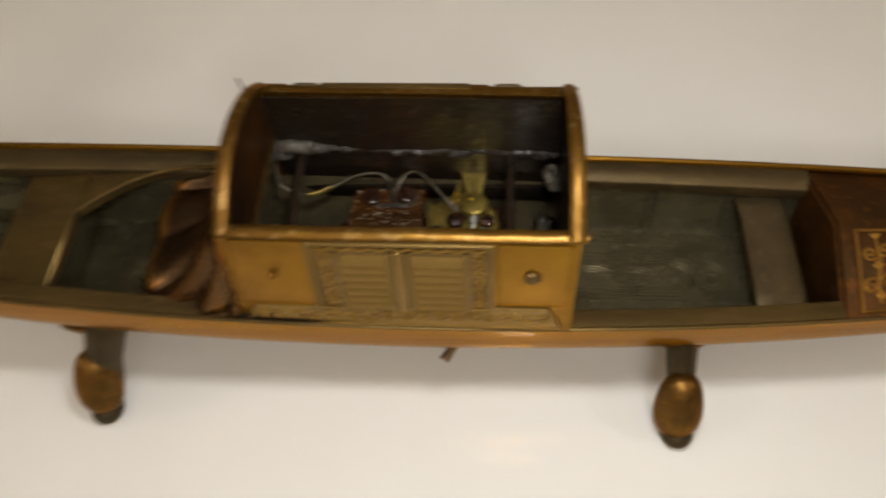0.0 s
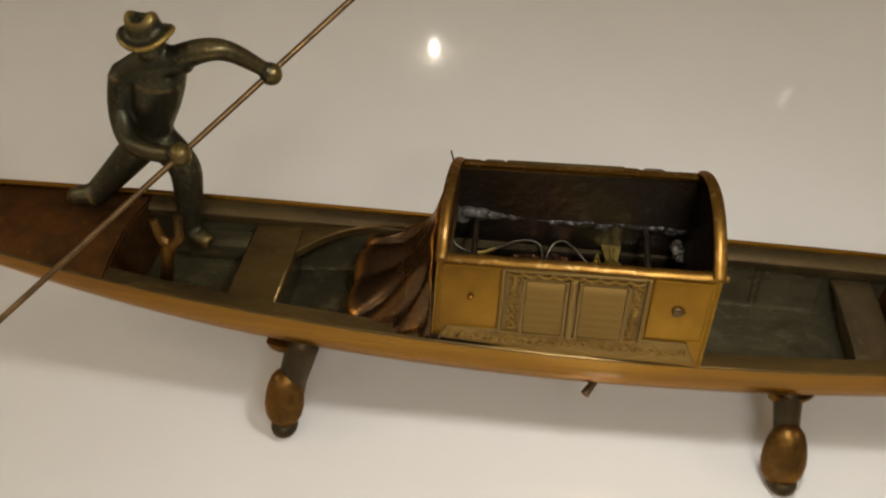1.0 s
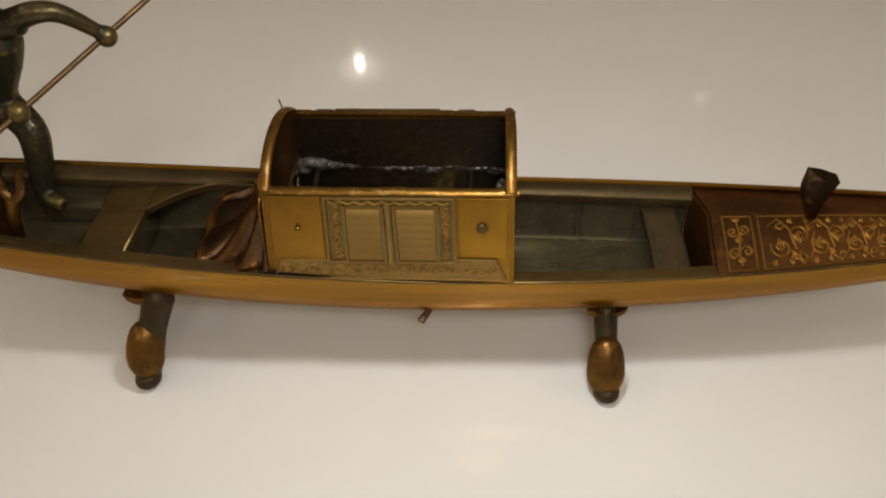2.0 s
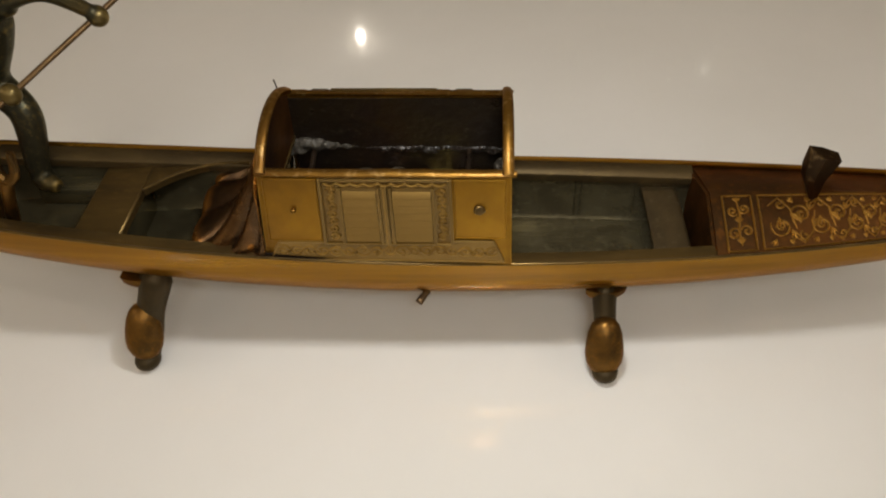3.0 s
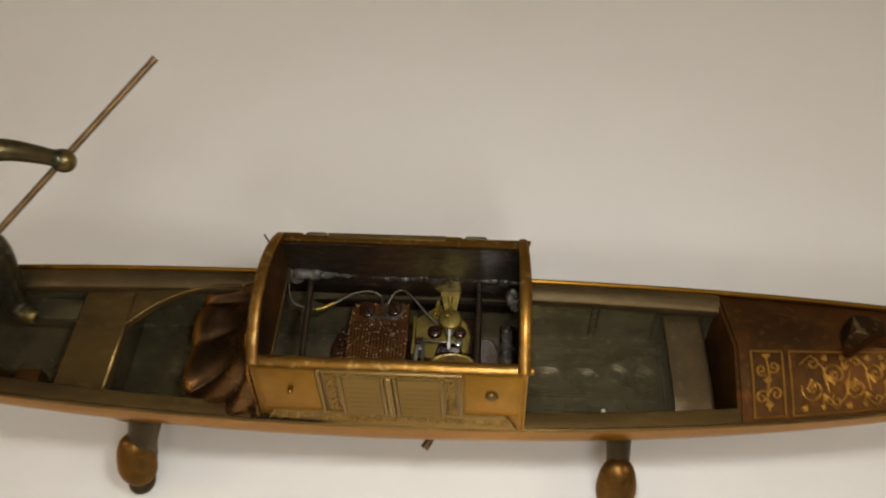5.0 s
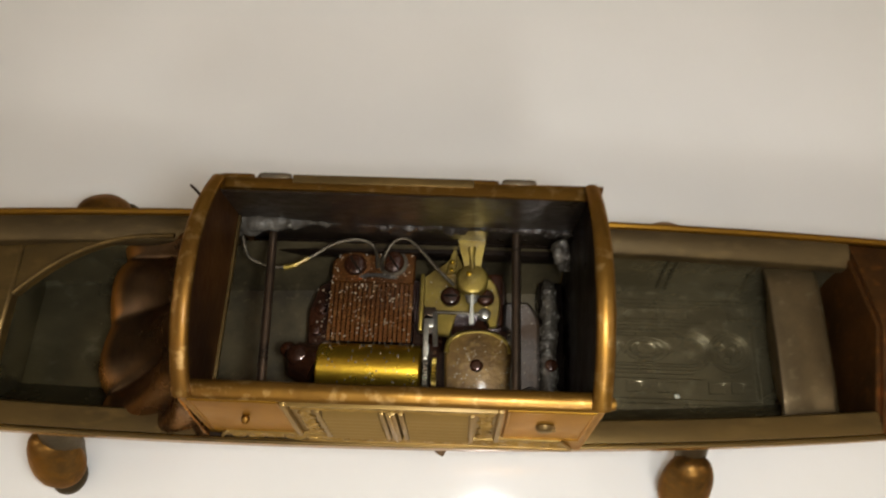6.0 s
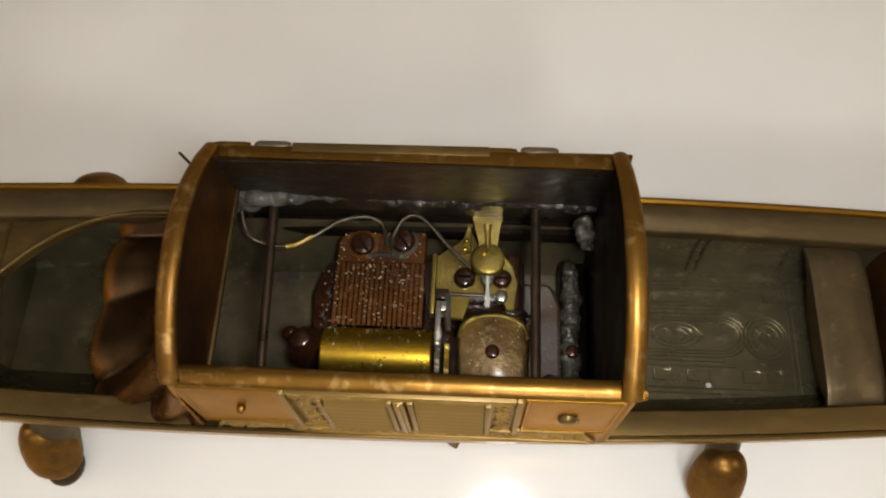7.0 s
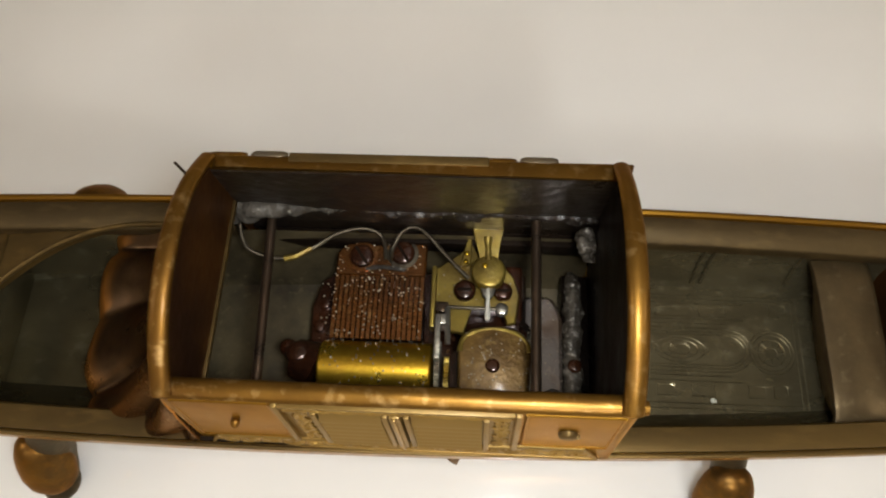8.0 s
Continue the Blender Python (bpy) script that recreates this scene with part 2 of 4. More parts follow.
def prism(outline, z0, z1, bevel=0.0003):
    """A plate with the outline (x, y) from z0 to z1."""
    bm = loft([[(x, y, z0) for x, y in outline], [(x, y, z1) for x, y in outline]])
    if bevel:
        bmesh.ops.bevel(bm, geom=bm.edges[:], offset=bevel, segments=1, affect="EDGES")
    return bm


def part(name, bm, mat, parent=None, label="", smooth=True, angle=40):
    me = bpy.data.meshes.new(name)
    bmesh.ops.recalc_face_normals(bm, faces=bm.faces[:])
    bm.to_mesh(me)
    bm.free()
    me.materials.append(mat)
    if smooth:
        me.shade_smooth()
        me.set_sharp_from_angle(angle=radians(angle))
    ob = new(name, me)
    if parent:
        ob.parent = parent
        ob.matrix_parent_inverse = Matrix.Translation(-Vector(parent.location))
    return tagged(ob, label=label)


def thing(name, at, label, category, group="", kind=""):
    ob = new(name)
    ob.location = at
    ob.empty_display_size = 0.01
    return tagged(ob, label, category, group, kind)


# ---- the room and the table ----
def room():
    x0, x1, y0, y1, z0, z1 = -2.2, 2.2, -1.8, 3.7, -0.75, CEILING
    w = 0.1
    for name, dims in (("wall_north", (x0, x1, y1, y1 + w, z0, z1)), ("wall_south", (x0, x1, y0 - w, y0, z0, z1)),
                       ("wall_east", (x1, x1 + w, y0 - w, y1 + w, z0, z1)), ("wall_west", (x0 - w, x0, y0 - w, y1 + w, z0, z1))):
        tagged(part(name, box(*dims, bevel=0), M_WALL), "plain warm painted room wall", "wall", kind="structure")
    tagged(part("floor", box(x0 - w, x1 + w, y0 - w, y1 + w, z0 - w, z0, bevel=0), M_FLOOR), "plain light wooden room floor", "floor", kind="structure")
    tagged(part("ceiling", box(x0 - w, x1 + w, y0 - w, y1 + w, z1, z1 + w, bevel=0), M_WALL), "plain painted room ceiling", "ceiling", kind="structure")
    # the last four fixtures belong to the added fill lamps
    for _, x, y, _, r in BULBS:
        lamp = thing("ceiling_or_fill_lamp", (x, y, z1), "round ceiling lamp or added fill lamp with a warm glass", "lamp", "ceiling lamps")
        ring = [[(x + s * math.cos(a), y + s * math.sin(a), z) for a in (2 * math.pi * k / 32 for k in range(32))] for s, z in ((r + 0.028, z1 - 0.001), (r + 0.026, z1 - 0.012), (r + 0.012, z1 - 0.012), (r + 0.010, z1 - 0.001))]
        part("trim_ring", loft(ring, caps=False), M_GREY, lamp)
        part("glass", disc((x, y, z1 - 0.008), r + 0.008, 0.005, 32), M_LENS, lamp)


def white_table():
    t = thing("table", (0, 0.35, -0.75), "glossy white table with a smooth plain top", "table")
    part("tabletop", box(-0.9, 0.9, -0.55, 1.25, -0.03, 0.0, bevel=0.004, segments=3), M_TABLE, t)
    for x in (-0.82, 0.82):
        for y in (-0.47, 1.17):
            part("leg", box(x - 0.03, x + 0.03, y - 0.03, y + 0.03, -0.75, -0.0302, bevel=0.003), M_TABLE, t)


room()
white_table()


# ---- the gondola ----
def half_width(x):
    return 0.0261 * max(0.0, 1 - (abs(x + 0.003) / 0.250) ** 2.27) + 0.0004


def axis_y(x):
    """The boat's middle line, a little askew."""
    return 0.00265 + 0.0172 * x - 0.094 * min(x, 0.0) ** 2


def sheer(x):
    return 0.0508 + (0.40 * x * x - 0.048 * x if x < 0 else 0.20 * x * x - 0.0296 * x)


def keel(x):
    return sheer(x) - 0.0274 * max(0.12, 1 - (abs(x + 0.0369) / (0.199 if x < -0.0369 else 0.315)) ** 2.38)


STATIONS = [-0.252 + 0.478 * i / 94 for i in range(95)]
gondola = thing("gondola_music_box", (0, 0, 0), "aged brass gondola model on four bulbous feet with an opened cabin", "model boat")


def hull():
    rings = []
    for x in STATIONS:
        w, g, k, o = half_width(x), sheer(x), keel(x), axis_y(x)
        ring = []
        for off, deep in ((0.0, 0.0), (0.0009, 0.0009)):
            run = []
            for i in range(61):
                a = math.pi * i / 60
                c, q = math.cos(a), math.sin(a)
                out = abs(c) ** (0.79 if c < 0 else 0.50) * (1 + 0.10 * q * abs(c))
                if c < 0 and q < 0.4:
                    out = 1 - 0.13 * q * q * (1 + 0.5 * q)
                run.append((x, o + max(w - off, 0.0001) * math.copysign(out, c), g + 0.15 * deep - (g - k - deep) * q))
            ring += run if not off else run[::-1]
        rings.append(ring)
    part("hull", loft(rings), M_HULL, gondola, "smooth curved brass hull")
    for side in (-1, 1):
        # a thin bead along the upper edge, and the sloping brown rail inside it
        path = [(x, axis_y(x) + side * (half_width(x) - 0.0004), sheer(x)) for x in STATIONS]
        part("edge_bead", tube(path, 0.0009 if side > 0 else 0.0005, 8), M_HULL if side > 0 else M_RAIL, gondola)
        for x0, x1 in ((-0.1385, -0.0400), (0.0378, 0.1020)):
            rings = []
            for i in range(25):
                x = x0 + (x1 - x0) * i / 24
                w, g, o = half_width(x), sheer(x), axis_y(x)
                inn = w - (0.0070 if side > 0 else 0.0062)
                drop = 0.0014 if side > 0 else 0.0006
                rings.append([(x, o + side * (w - 0.0012), g - 0.0002), (x, o + side * (w * 0.5 + inn * 0.5), g - 0.1 * drop), (x, o + side * (inn + 0.0004), g - drop), (x, o + side * inn, g - drop - 0.0006), (x, o + side * inn, g - 0.0045), (x, o + side * (w - 0.0014), g - 0.0030)])
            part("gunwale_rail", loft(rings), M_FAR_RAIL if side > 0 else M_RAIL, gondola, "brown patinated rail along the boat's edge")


def trough(name, x0, x1, floor_z, mat, label, n=14, narrow=0.0085):
    """Inner walls and floor of one open stretch of the boat."""
    rings = []
    for i in range(n + 1):
        x = x0 + (x1 - x0) * i / n
        w, g, o = half_width(x) - 0.0058, sheer(x) - 0.0036, axis_y(x)
        b = half_width(x) - narrow
        near = b - 0.0020
        outer = [(w, g), (w - 0.0006, (g + floor_z) / 2), (b, floor_z + 0.0012), (b - 0.0010, floor_z), (0, floor_z), (-near + 0.0010, floor_z), (-near, floor_z + 0.0012), (-w + 0.0016, (g + floor_z) / 2), (-w, g)]
        inner = [(y * 1.02, z - 0.0009) for y, z in reversed(outer)]
        rings.append([(x, o + y, z) for y, z in outer + inner])
    return part(name, loft(rings), mat, gondola, label)


hull()
trough("fore_floor", 0.0385, 0.102, 0.0294, M_GREEN, "grey-green patinated floor with faint engraving")
trough("cabin_floor", -0.0585, 0.0375, 0.0294, M_TRAY, "dark olive inside floor", narrow=0.0104)
trough("aft_floor", -0.0912, -0.0590, 0.0372, M_AFT, "grey-green patinated floor", narrow=0.0100)
trough("rower_floor", -0.139, -0.0913, 0.0460, M_AFT, "dark grey-green patinated floor")


def bulkhead(x, z0, thick, mat):
    w, o = half_width(x) - 0.0030, axis_y(x)
    g = sheer(x) - 0.0005
    outline = [(o - w, g), (o + w, g), (o + w - 0.007, z0), (o - w + 0.009, z0)]
    part("bulkhead", loft([[(x, y, z) for y, z in outline], [(x + thick, y, z) for y, z in outline]]), mat, gondola)


bulkhead(0.0375, 0.0320, 0.001, M_BLACK)
part("floor_riser", box(-0.0926, -0.0908, -0.0150, 0.0150, 0.0370, 0.0500, 0.0003), M_AFT, gondola)


# -- end decks with a ridge --
def ridge_deck(name, x0, x1, rise, n=20):
    rings = []
    for i in range(n + 1):
        x = x0 + (x1 - x0) * i / n
        w, g, o = max(half_width(x) - 0.0012, 0.0008), sheer(x) - 0.0012, axis_y(x)
        top = g + rise * min(1, w / 0.018)
        prof = [(-w, g), (-w * 0.5, (g + top) / 2 + 0.0004), (0, top), (w * 0.5, (g + top) / 2 + 0.0004), (w, g)]
        low = [(y * 0.96, z - 0.0022) for y, z in reversed(prof)]
        rings.append([(x, o + y, z) for y, z in prof + low])
    return part(name, loft(rings), M_DECK, gondola, "dark bronze ridged deck")


def deck_point(x, s, lift=0.0, rise=0.0075):
    """A point of the fore deck's near slope: s is 0 at the edge and 1 at the ridge."""
    w, g = max(half_width(x) - 0.0012, 0.0008), sheer(x) - 0.0012
    top = g + rise * min(1, w / 0.018)
    return (x, -w * (1 - s), g + (top - g) * s + lift + 0.0004 * math.sin(math.pi * s))


ridge_deck("fore_deck", 0.1025, 0.220, 0.0075)
ridge_deck("aft_deck", -0.245, -0.1395, 0.0030)
for dx0, dx1, dz, rise in ((0.1015, 0.1027, 0.0290, 0.0072), (-0.1400, -0.1388, 0.0460, 0.0028)):
    dw, dg, do = half_width(dx0) - 0.0030, sheer(dx0) - 0.0016, axis_y(dx0)
    part("deck_front", loft([[(x, do + y, z) for y, z in ((-dw, dg), (0, dg + rise), (dw, dg), (dw - 0.006, dz), (-dw + 0.006, dz))] for x in (dx0, dx1)]), M_DECK, gondola)


def spiral(cx, cy, r, turns, start, hand, n=26):
    """Points (u, v) of a scroll that winds in to its eye."""
    out = []
    for i in range(n):
        t = i / (n - 1)
        a = start + hand * turns * 2 * math.pi * t
        rr = r * (1 - 0.85 * t)
        out.append((cx + rr * math.cos(a), cy + rr * math.sin(a)))
    return out


def deck_ornament(hand_side):
    """Raised frames and scrolls on a slope of the fore deck."""
    f = 1 if hand_side < 0 else -1

    def on(x, s, lift):
        p = deck_point(x, s, lift)
        return (p[0], axis_y(x) + p[1] * f, p[2])

    for x0, x1 in ((0.1060, 0.1150), (0.1172, 0.168)):
        frame_pts = [(x0, 0.06), (x1, 0.06), (x1, 0.93), (x0, 0.93), (x0, 0.06)]
        pts = []
        for (a, s0), (b, s1) in zip(frame_pts, frame_pts[1:]):
            pts += [on(a + (b - a) * k / 10, s0 + (s1 - s0) * k / 10, 0.0002) for k in range(10)]
        part("raised_frame", tube(pts + [pts[0]], 0.00038, 6), M_SCROLL, gondola)
    rnd = random.Random(5)

    def stroke(points, radii):
        pts = [on(u, q, 0.0001) for u, q in points]
        part("scroll", tube(pts, interp_radii(radii, len(pts)), 6, flat=0.8), M_SCROLL, gondola)

    def curl(x, q, r, turns, start, hand):
        width = max(half_width(x) - 0.0012, 0.004)
        stroke([(u, q + (v - q) / width) for u, v in spiral(x, q, r, turns, start, hand)], [0.0003, 0.0005, 0.0004, 0.00045])

    def leaf(x, q, angle, size):
        """Three short strokes that fan out."""
        for d in (-0.5, 0.0, 0.5):
            dx, dq = size * math.cos(angle + d), size * math.sin(angle + d) / 0.017
            mid = (x + dx * 0.55 - dq * 0.0012, q + dq * 0.55)
            stroke([(x, q), mid, (x + dx, min(max(q + dq, 0.10), 0.90))], [0.0002, 0.00042, 0.00015])

    # small panel: two facing curls round a stalk
    stroke([(0.1105, 0.14), (0.1100, 0.35), (0.1110, 0.60), (0.1104, 0.86)], [0.0003, 0.0005, 0.0003])
    for x, q, r, start, hand in ((0.1085, 0.32, 0.0021, 0.2, 1), (0.1126, 0.36, 0.0019, 2.9, -1), (0.1088, 0.68, 0.0017, 5.6, -1), (0.1124, 0.72, 0.0018, 3.6, 1)):
        curl(x, q, r, 1.25, start, hand)
    for q in (0.18, 0.50, 0.84):
        leaf(0.1105, q, 1.2, 0.0016)
        leaf(0.1105, q, 2.0, 0.0016)
    # long panel: large scrolls in turn up and down, each with its leaves
    x, k = 0.1200, 0
    while x < 0.165:
        up = 1 if k % 2 else -1
        r = 0.0034 - 0.00022 * k
        curl(x + r, 0.50 + 0.10 * up, r, 1.45, 3.4 if up > 0 else 2.8, -up)
        curl(x + r * 1.1, 0.50 - 0.27 * up, r * 0.5, 1.1, 1.0 + k, up)
        leaf(x + r * 2.0, 0.5 - 0.12 * up, 0.9 * up, r * 0.85)
        leaf(x + r * 0.4, 0.5 + 0.30 * up, 2.2 * up, r * 0.6)
        leaf(x + r * 1.6, 0.5 + 0.32 * up, 0.5 * up + rnd.uniform(-0.3, 0.3), r * 0.55)
        leaf(x + r * 0.9, 0.5 - 0.05 * up, 1.6 * up, r * 0.9)
        leaf(x + r * 1.9, 0.5 + 0.16 * up, 1.2 * up, r * 0.8)
        stroke([(x, 0.5 - 0.25 * up), (x + r, 0.5 - 0.38 * up), (x + r * 2, 0.5 - 0.2 * up), (x + r * 2.4, 0.5 + 0.15 * up)], [0.0002, 0.0004, 0.0004, 0.0002])
        x += r * 2.0
        k += 1


deck_ornament(-1)


# -- inside the boat: seat, thwart, side decks, engraving --
def fore_seat():
    rings = []
    for i in range(17):
        u = -1 + 2 * i / 16
        y = 0.0040 + 0.0178 * u
        z = 0.0446 - 0.0016 * abs(u) ** 6
        low = 0.0291 + 0.0080 * abs(u) ** 3
        prof = [(0.0893, low), (0.0846, z - 0.0012), (0.0848, z - 0.0003), (0.0856, z), (0.0955, z + 0.0002), (0.0968, z - 0.0006), (0.0974, z - 0.0020), (0.0985, low)]
        rings.append([(x, y, zz) for x, zz in prof])
    part("seat", loft(rings), M_SEAT, gondola, "dull bronze bench seat")


fore_seat()
thwart = [(-0.1045, -0.0160), (-0.0880, -0.0180), (-0.0880, 0.0250), (-0.1045, 0.0235)]
part("thwart", prism(thwart, 0.0510, 0.0545, 0.0006), M_RAIL, gondola, "brown bronze cross plank")
# side deck on the far side with its hollowed inner edge, between thwart and drapery
inner, outer = [], []
for i in range(23):
    t = i / 22
    x = -0.0878 + 0.0338 * t
    outer.append((x, axis_y(x) + half_width(x) - 0.0066))
    inner.append((x, 0.0060 + 0.0150 * (1 - (1 - t) ** 2.6)))
part("side_deck", prism(inner + outer[::-1], 0.0514, 0.0540, 0.0), M_RAIL, gondola, "brown side deck with a hollowed edge")
part("side_deck_edge", tube([(x, y, 0.0540) for x, y in inner], 0.0006, 8), M_RAIL, gondola)
part("locker", box(-0.1270, -0.1050, 0.0070, 0.0150, 0.0462, 0.0530, 0.0012), M_AFT, gondola, "raised grey-green side box")
part("floor_block", box(-0.1190, -0.1110, -0.0150, -0.0095, 0.0462, 0.0520, 0.0016), M_DECK, gondola)


def engraving():
    def line(pts, r=0.00015):
        part("engraved_line", tube(pts, r, 5), M_GREEN, gondola)

    z = 0.0294

    def loop(cx, cy, rx, ry, a0=0.0, a1=2 * math.pi, r=0.00015):
        line([(cx + rx * math.cos(a), cy + ry * math.sin(a), z) for a in (a0 + (a1 - a0) * k / 28 for k in range(29))], r)

    # long borders, two and three side by side
    for y, x1 in ((0.0176, 0.0858), (0.0166, 0.0855), (0.0156, 0.0740), (0.0118, 0.0740), (0.0108, 0.0700), (0.0098, 0.0690), (-0.0014, 0.0700), (-0.0026, 0.0720), (-0.0076, 0.0862), (-0.0088, 0.0862)):
        line([(0.0400, y, z), (x1, y, z)])
    for x in (0.0849, 0.0861):
        line([(x, -0.0088, z), (x, 0.0176, z)])
    # long panel with a rounded end, and the petals in it
    for k, (ry, rx) in enumerate(((0.0050, 0.0062), (0.0042, 0.0053), (0.0035, 0.0045))):
        loop(0.0690, 0.0046, rx, ry, -math.pi / 2, math.pi / 2)
        line([(0.0400, 0.0046 + ry, z), (0.0690, 0.0046 + ry, z)])
        line([(0.0400, 0.0046 - ry, z), (0.0690, 0.0046 - ry, z)])
    for cx, ry in ((0.0470, 0.0030), (0.0590, 0.0030)):
        for q in (1.0, 0.72, 0.42):
            loop(cx, 0.0046, 0.0056 * q, ry * q)
    for k in range(7):
        x = 0.0420 + 0.0036 * k
        line([(x, 0.0030, z), (x + 0.0020, 0.0046, z), (x, 0.0062, z)], 0.00012)
    # medallion
    for r in (0.0050, 0.0042, 0.0030, 0.0012):
        loop(0.0794, 0.0044, r, r)
    for k in range(8):
        a = math.pi * k / 4
        line([(0.0794 + 0.0013 * math.cos(a), 0.0044 + 0.0013 * math.sin(a), z), (0.0794 + 0.0029 * math.cos(a), 0.0044 + 0.0029 * math.sin(a), z)], 0.00012)
    # small squares and dashes along both borders
    for x, y, w, h in ((0.0535, -0.0060, 0.0036, 0.0024), (0.0610, -0.0060, 0.0050, 0.0024), (0.0735, -0.0060, 0.0036, 0.0026), (0.0455, -0.0060, 0.0040, 0.0024), (0.0540, 0.0125, 0.0080, 0.0022), (0.0640, 0.0125, 0.0060, 0.0022), (0.0800, 0.0130, 0.0036, 0.0026), (0.0790, -0.0058, 0.0030, 0.0026)):
        line([(x, y, z), (x + w, y, z), (x + w, y + h, z), (x, y + h, z), (x, y, z)])
    for k in range(5):
        line([(0.0430 + 0.0080 * k, 0.0190, z), (0.0480 + 0.0080 * k, 0.0190, z)])
    # seams of the side wall
    for x in (0.0622, 0.0643, 0.0830):
        w, o = half_width(x) - 0.0060, axis_y(x)
        line([(x, o + w, sheer(x) - 0.0036), (x, o + w - 0.0006, 0.0390), (x, o + half_width(x) - 0.0086, 0.0306)], 0.0004)


engraving()
fleck = part("white_fleck", ball((0.0655, -0.0070, 0.0292), (0.0008, 0.0008, 0.0004)), M_WHITE)
tagged(fleck, "tiny off-white fleck lying on the boat floor", "fleck")


# -- feet --
def foot(x, side):
    """A bent leg with a calf-like bulb in front of it, on a small toe."""
    left = x < 0
    lean = -0.0080 if left else 0.0012
    reach = (-0.0030 if left else 0.0012) if side < 0 else (0.0138 if left else 0.0092)
    o = axis_y(x)
    skin = sheer(x) - 0.80 * (sheer(x) - keel(x))
    top = Vector((x, o + side * 0.0150, skin - (0.0024 if side < 0 else 0.0046)))
    high = top.z - 0.0034
    drop = [(0.0, -0.0012, 0.0), (0.08, 0.0010, 0.06), (0.28, 0.0042, 0.22), (0.55, 0.0078, 0.42), (0.85, 0.0110, 0.66), (1.0, 0.0150, 0.86), (1.05, 0.0175, 1.0)]
    path = smooth_path([top + Vector((lean * a, side * (b + reach * min(1, c * 1.3)), -high * c)) for a, b, c in drop], 6)
    leg = part("foot", tube(path, [r * (1.22 if left else 0.95) for r in interp_radii([0.0036, 0.0046, 0.0042, 0.0039, 0.0043, 0.0040, 0.0032], len(path))], 18), M_FOOTDARK, gondola, "dark bronze curved foot")
    c = Vector((x + lean * 0.78 - (0.0004 if not left else 0.0008 if side < 0 else 0.0032), o + side * (0.0150 + (0.0140 if left else 0.0132) + reach), 0.0156 if left else 0.0124))
    bm = bmesh.new()
    rings = []
    axis = Vector((-0.10 if left else 0.03, side * 0.42, -0.90)).normalized()
    across = axis.cross(Vector((1, 0, 0))).normalized()
    flank = across.cross(axis)
    for t, r in ((-1.0, 0.0012), (-0.93, 0.0032), (-0.75, 0.0047), (-0.45, 0.0058), (-0.1, 0.0064), (0.25, 0.0066), (0.55, 0.0061), (0.8, 0.0047), (0.94, 0.0029), (1.0, 0.0010)):
        rings.append([c + axis * 0.0108 * t + flank * r * math.cos(a) + across * r * 0.86 * math.sin(a) for a in (2 * math.pi * k / 22 for k in range(22))])
    part("knee", loft(rings, bm=bm), M_FOOT, leg, "polished brown bulb")
    toe = Vector((x + lean * 1.05, o + side * (0.0326 + reach), 0.0038))
    part("toe", ball(toe, (0.0046, 0.0050, 0.0037), sides=18), M_FOOTDARK, leg)
    bx = x - (0.0052 if left else 0.0)
    base = skin - 0.0016
    bracket = [[(bx + r * (1.45 + 0.10 * math.cos(5 * a)) * math.cos(a), o + side * (0.0166 + r * 0.62 * math.sin(a)), base + h) for a in (2 * math.pi * k / 30 for k in range(30))] for r, h in ((0.0022, -0.0046), (0.0038, -0.0036), (0.0046, -0.0018), (0.0048, 0.0004))]
    part("bracket", loft(bracket), M_FOOT, leg, "brown leaf bracket")


for fx in (-0.0830, 0.0706):
    for fside in (-1, 1):
        foot(fx, fside)


# -- cabin --
CX, CXL, CY, CZ0, CZ1 = 0.0370, 0.0355, 0.0205, 0.0490, 0.0850


def flared(bm):
    """The cabin widens towards its foot."""
    for v in bm.verts:
        d = max(0.0, CZ1 - v.co.z)
        v.co.y *= 1 + (0.185 if v.co.y > 0 else 0.066) * d / CY
        v.co.x *= 1 + (0.10 if v.co.x < 0 else 0.03) * d / CX
    return bm


def cabin_part(name, bm, mat, parent, label="", angle=40):
    return part(name, flared(bm), mat, parent, label, angle=angle)


def arch(y):
    return CZ1 - 0.0004 + 0.0078 * (1 - (abs(y) / CY) ** 2.2)


def cabin_wall(name, y0, y1, mat):
    return cabin_part(name, box(-CXL + 0.0002, CX - 0.0002, y0, y1, CZ0, CZ1 - 0.0012, 0.0003), mat, gondola)


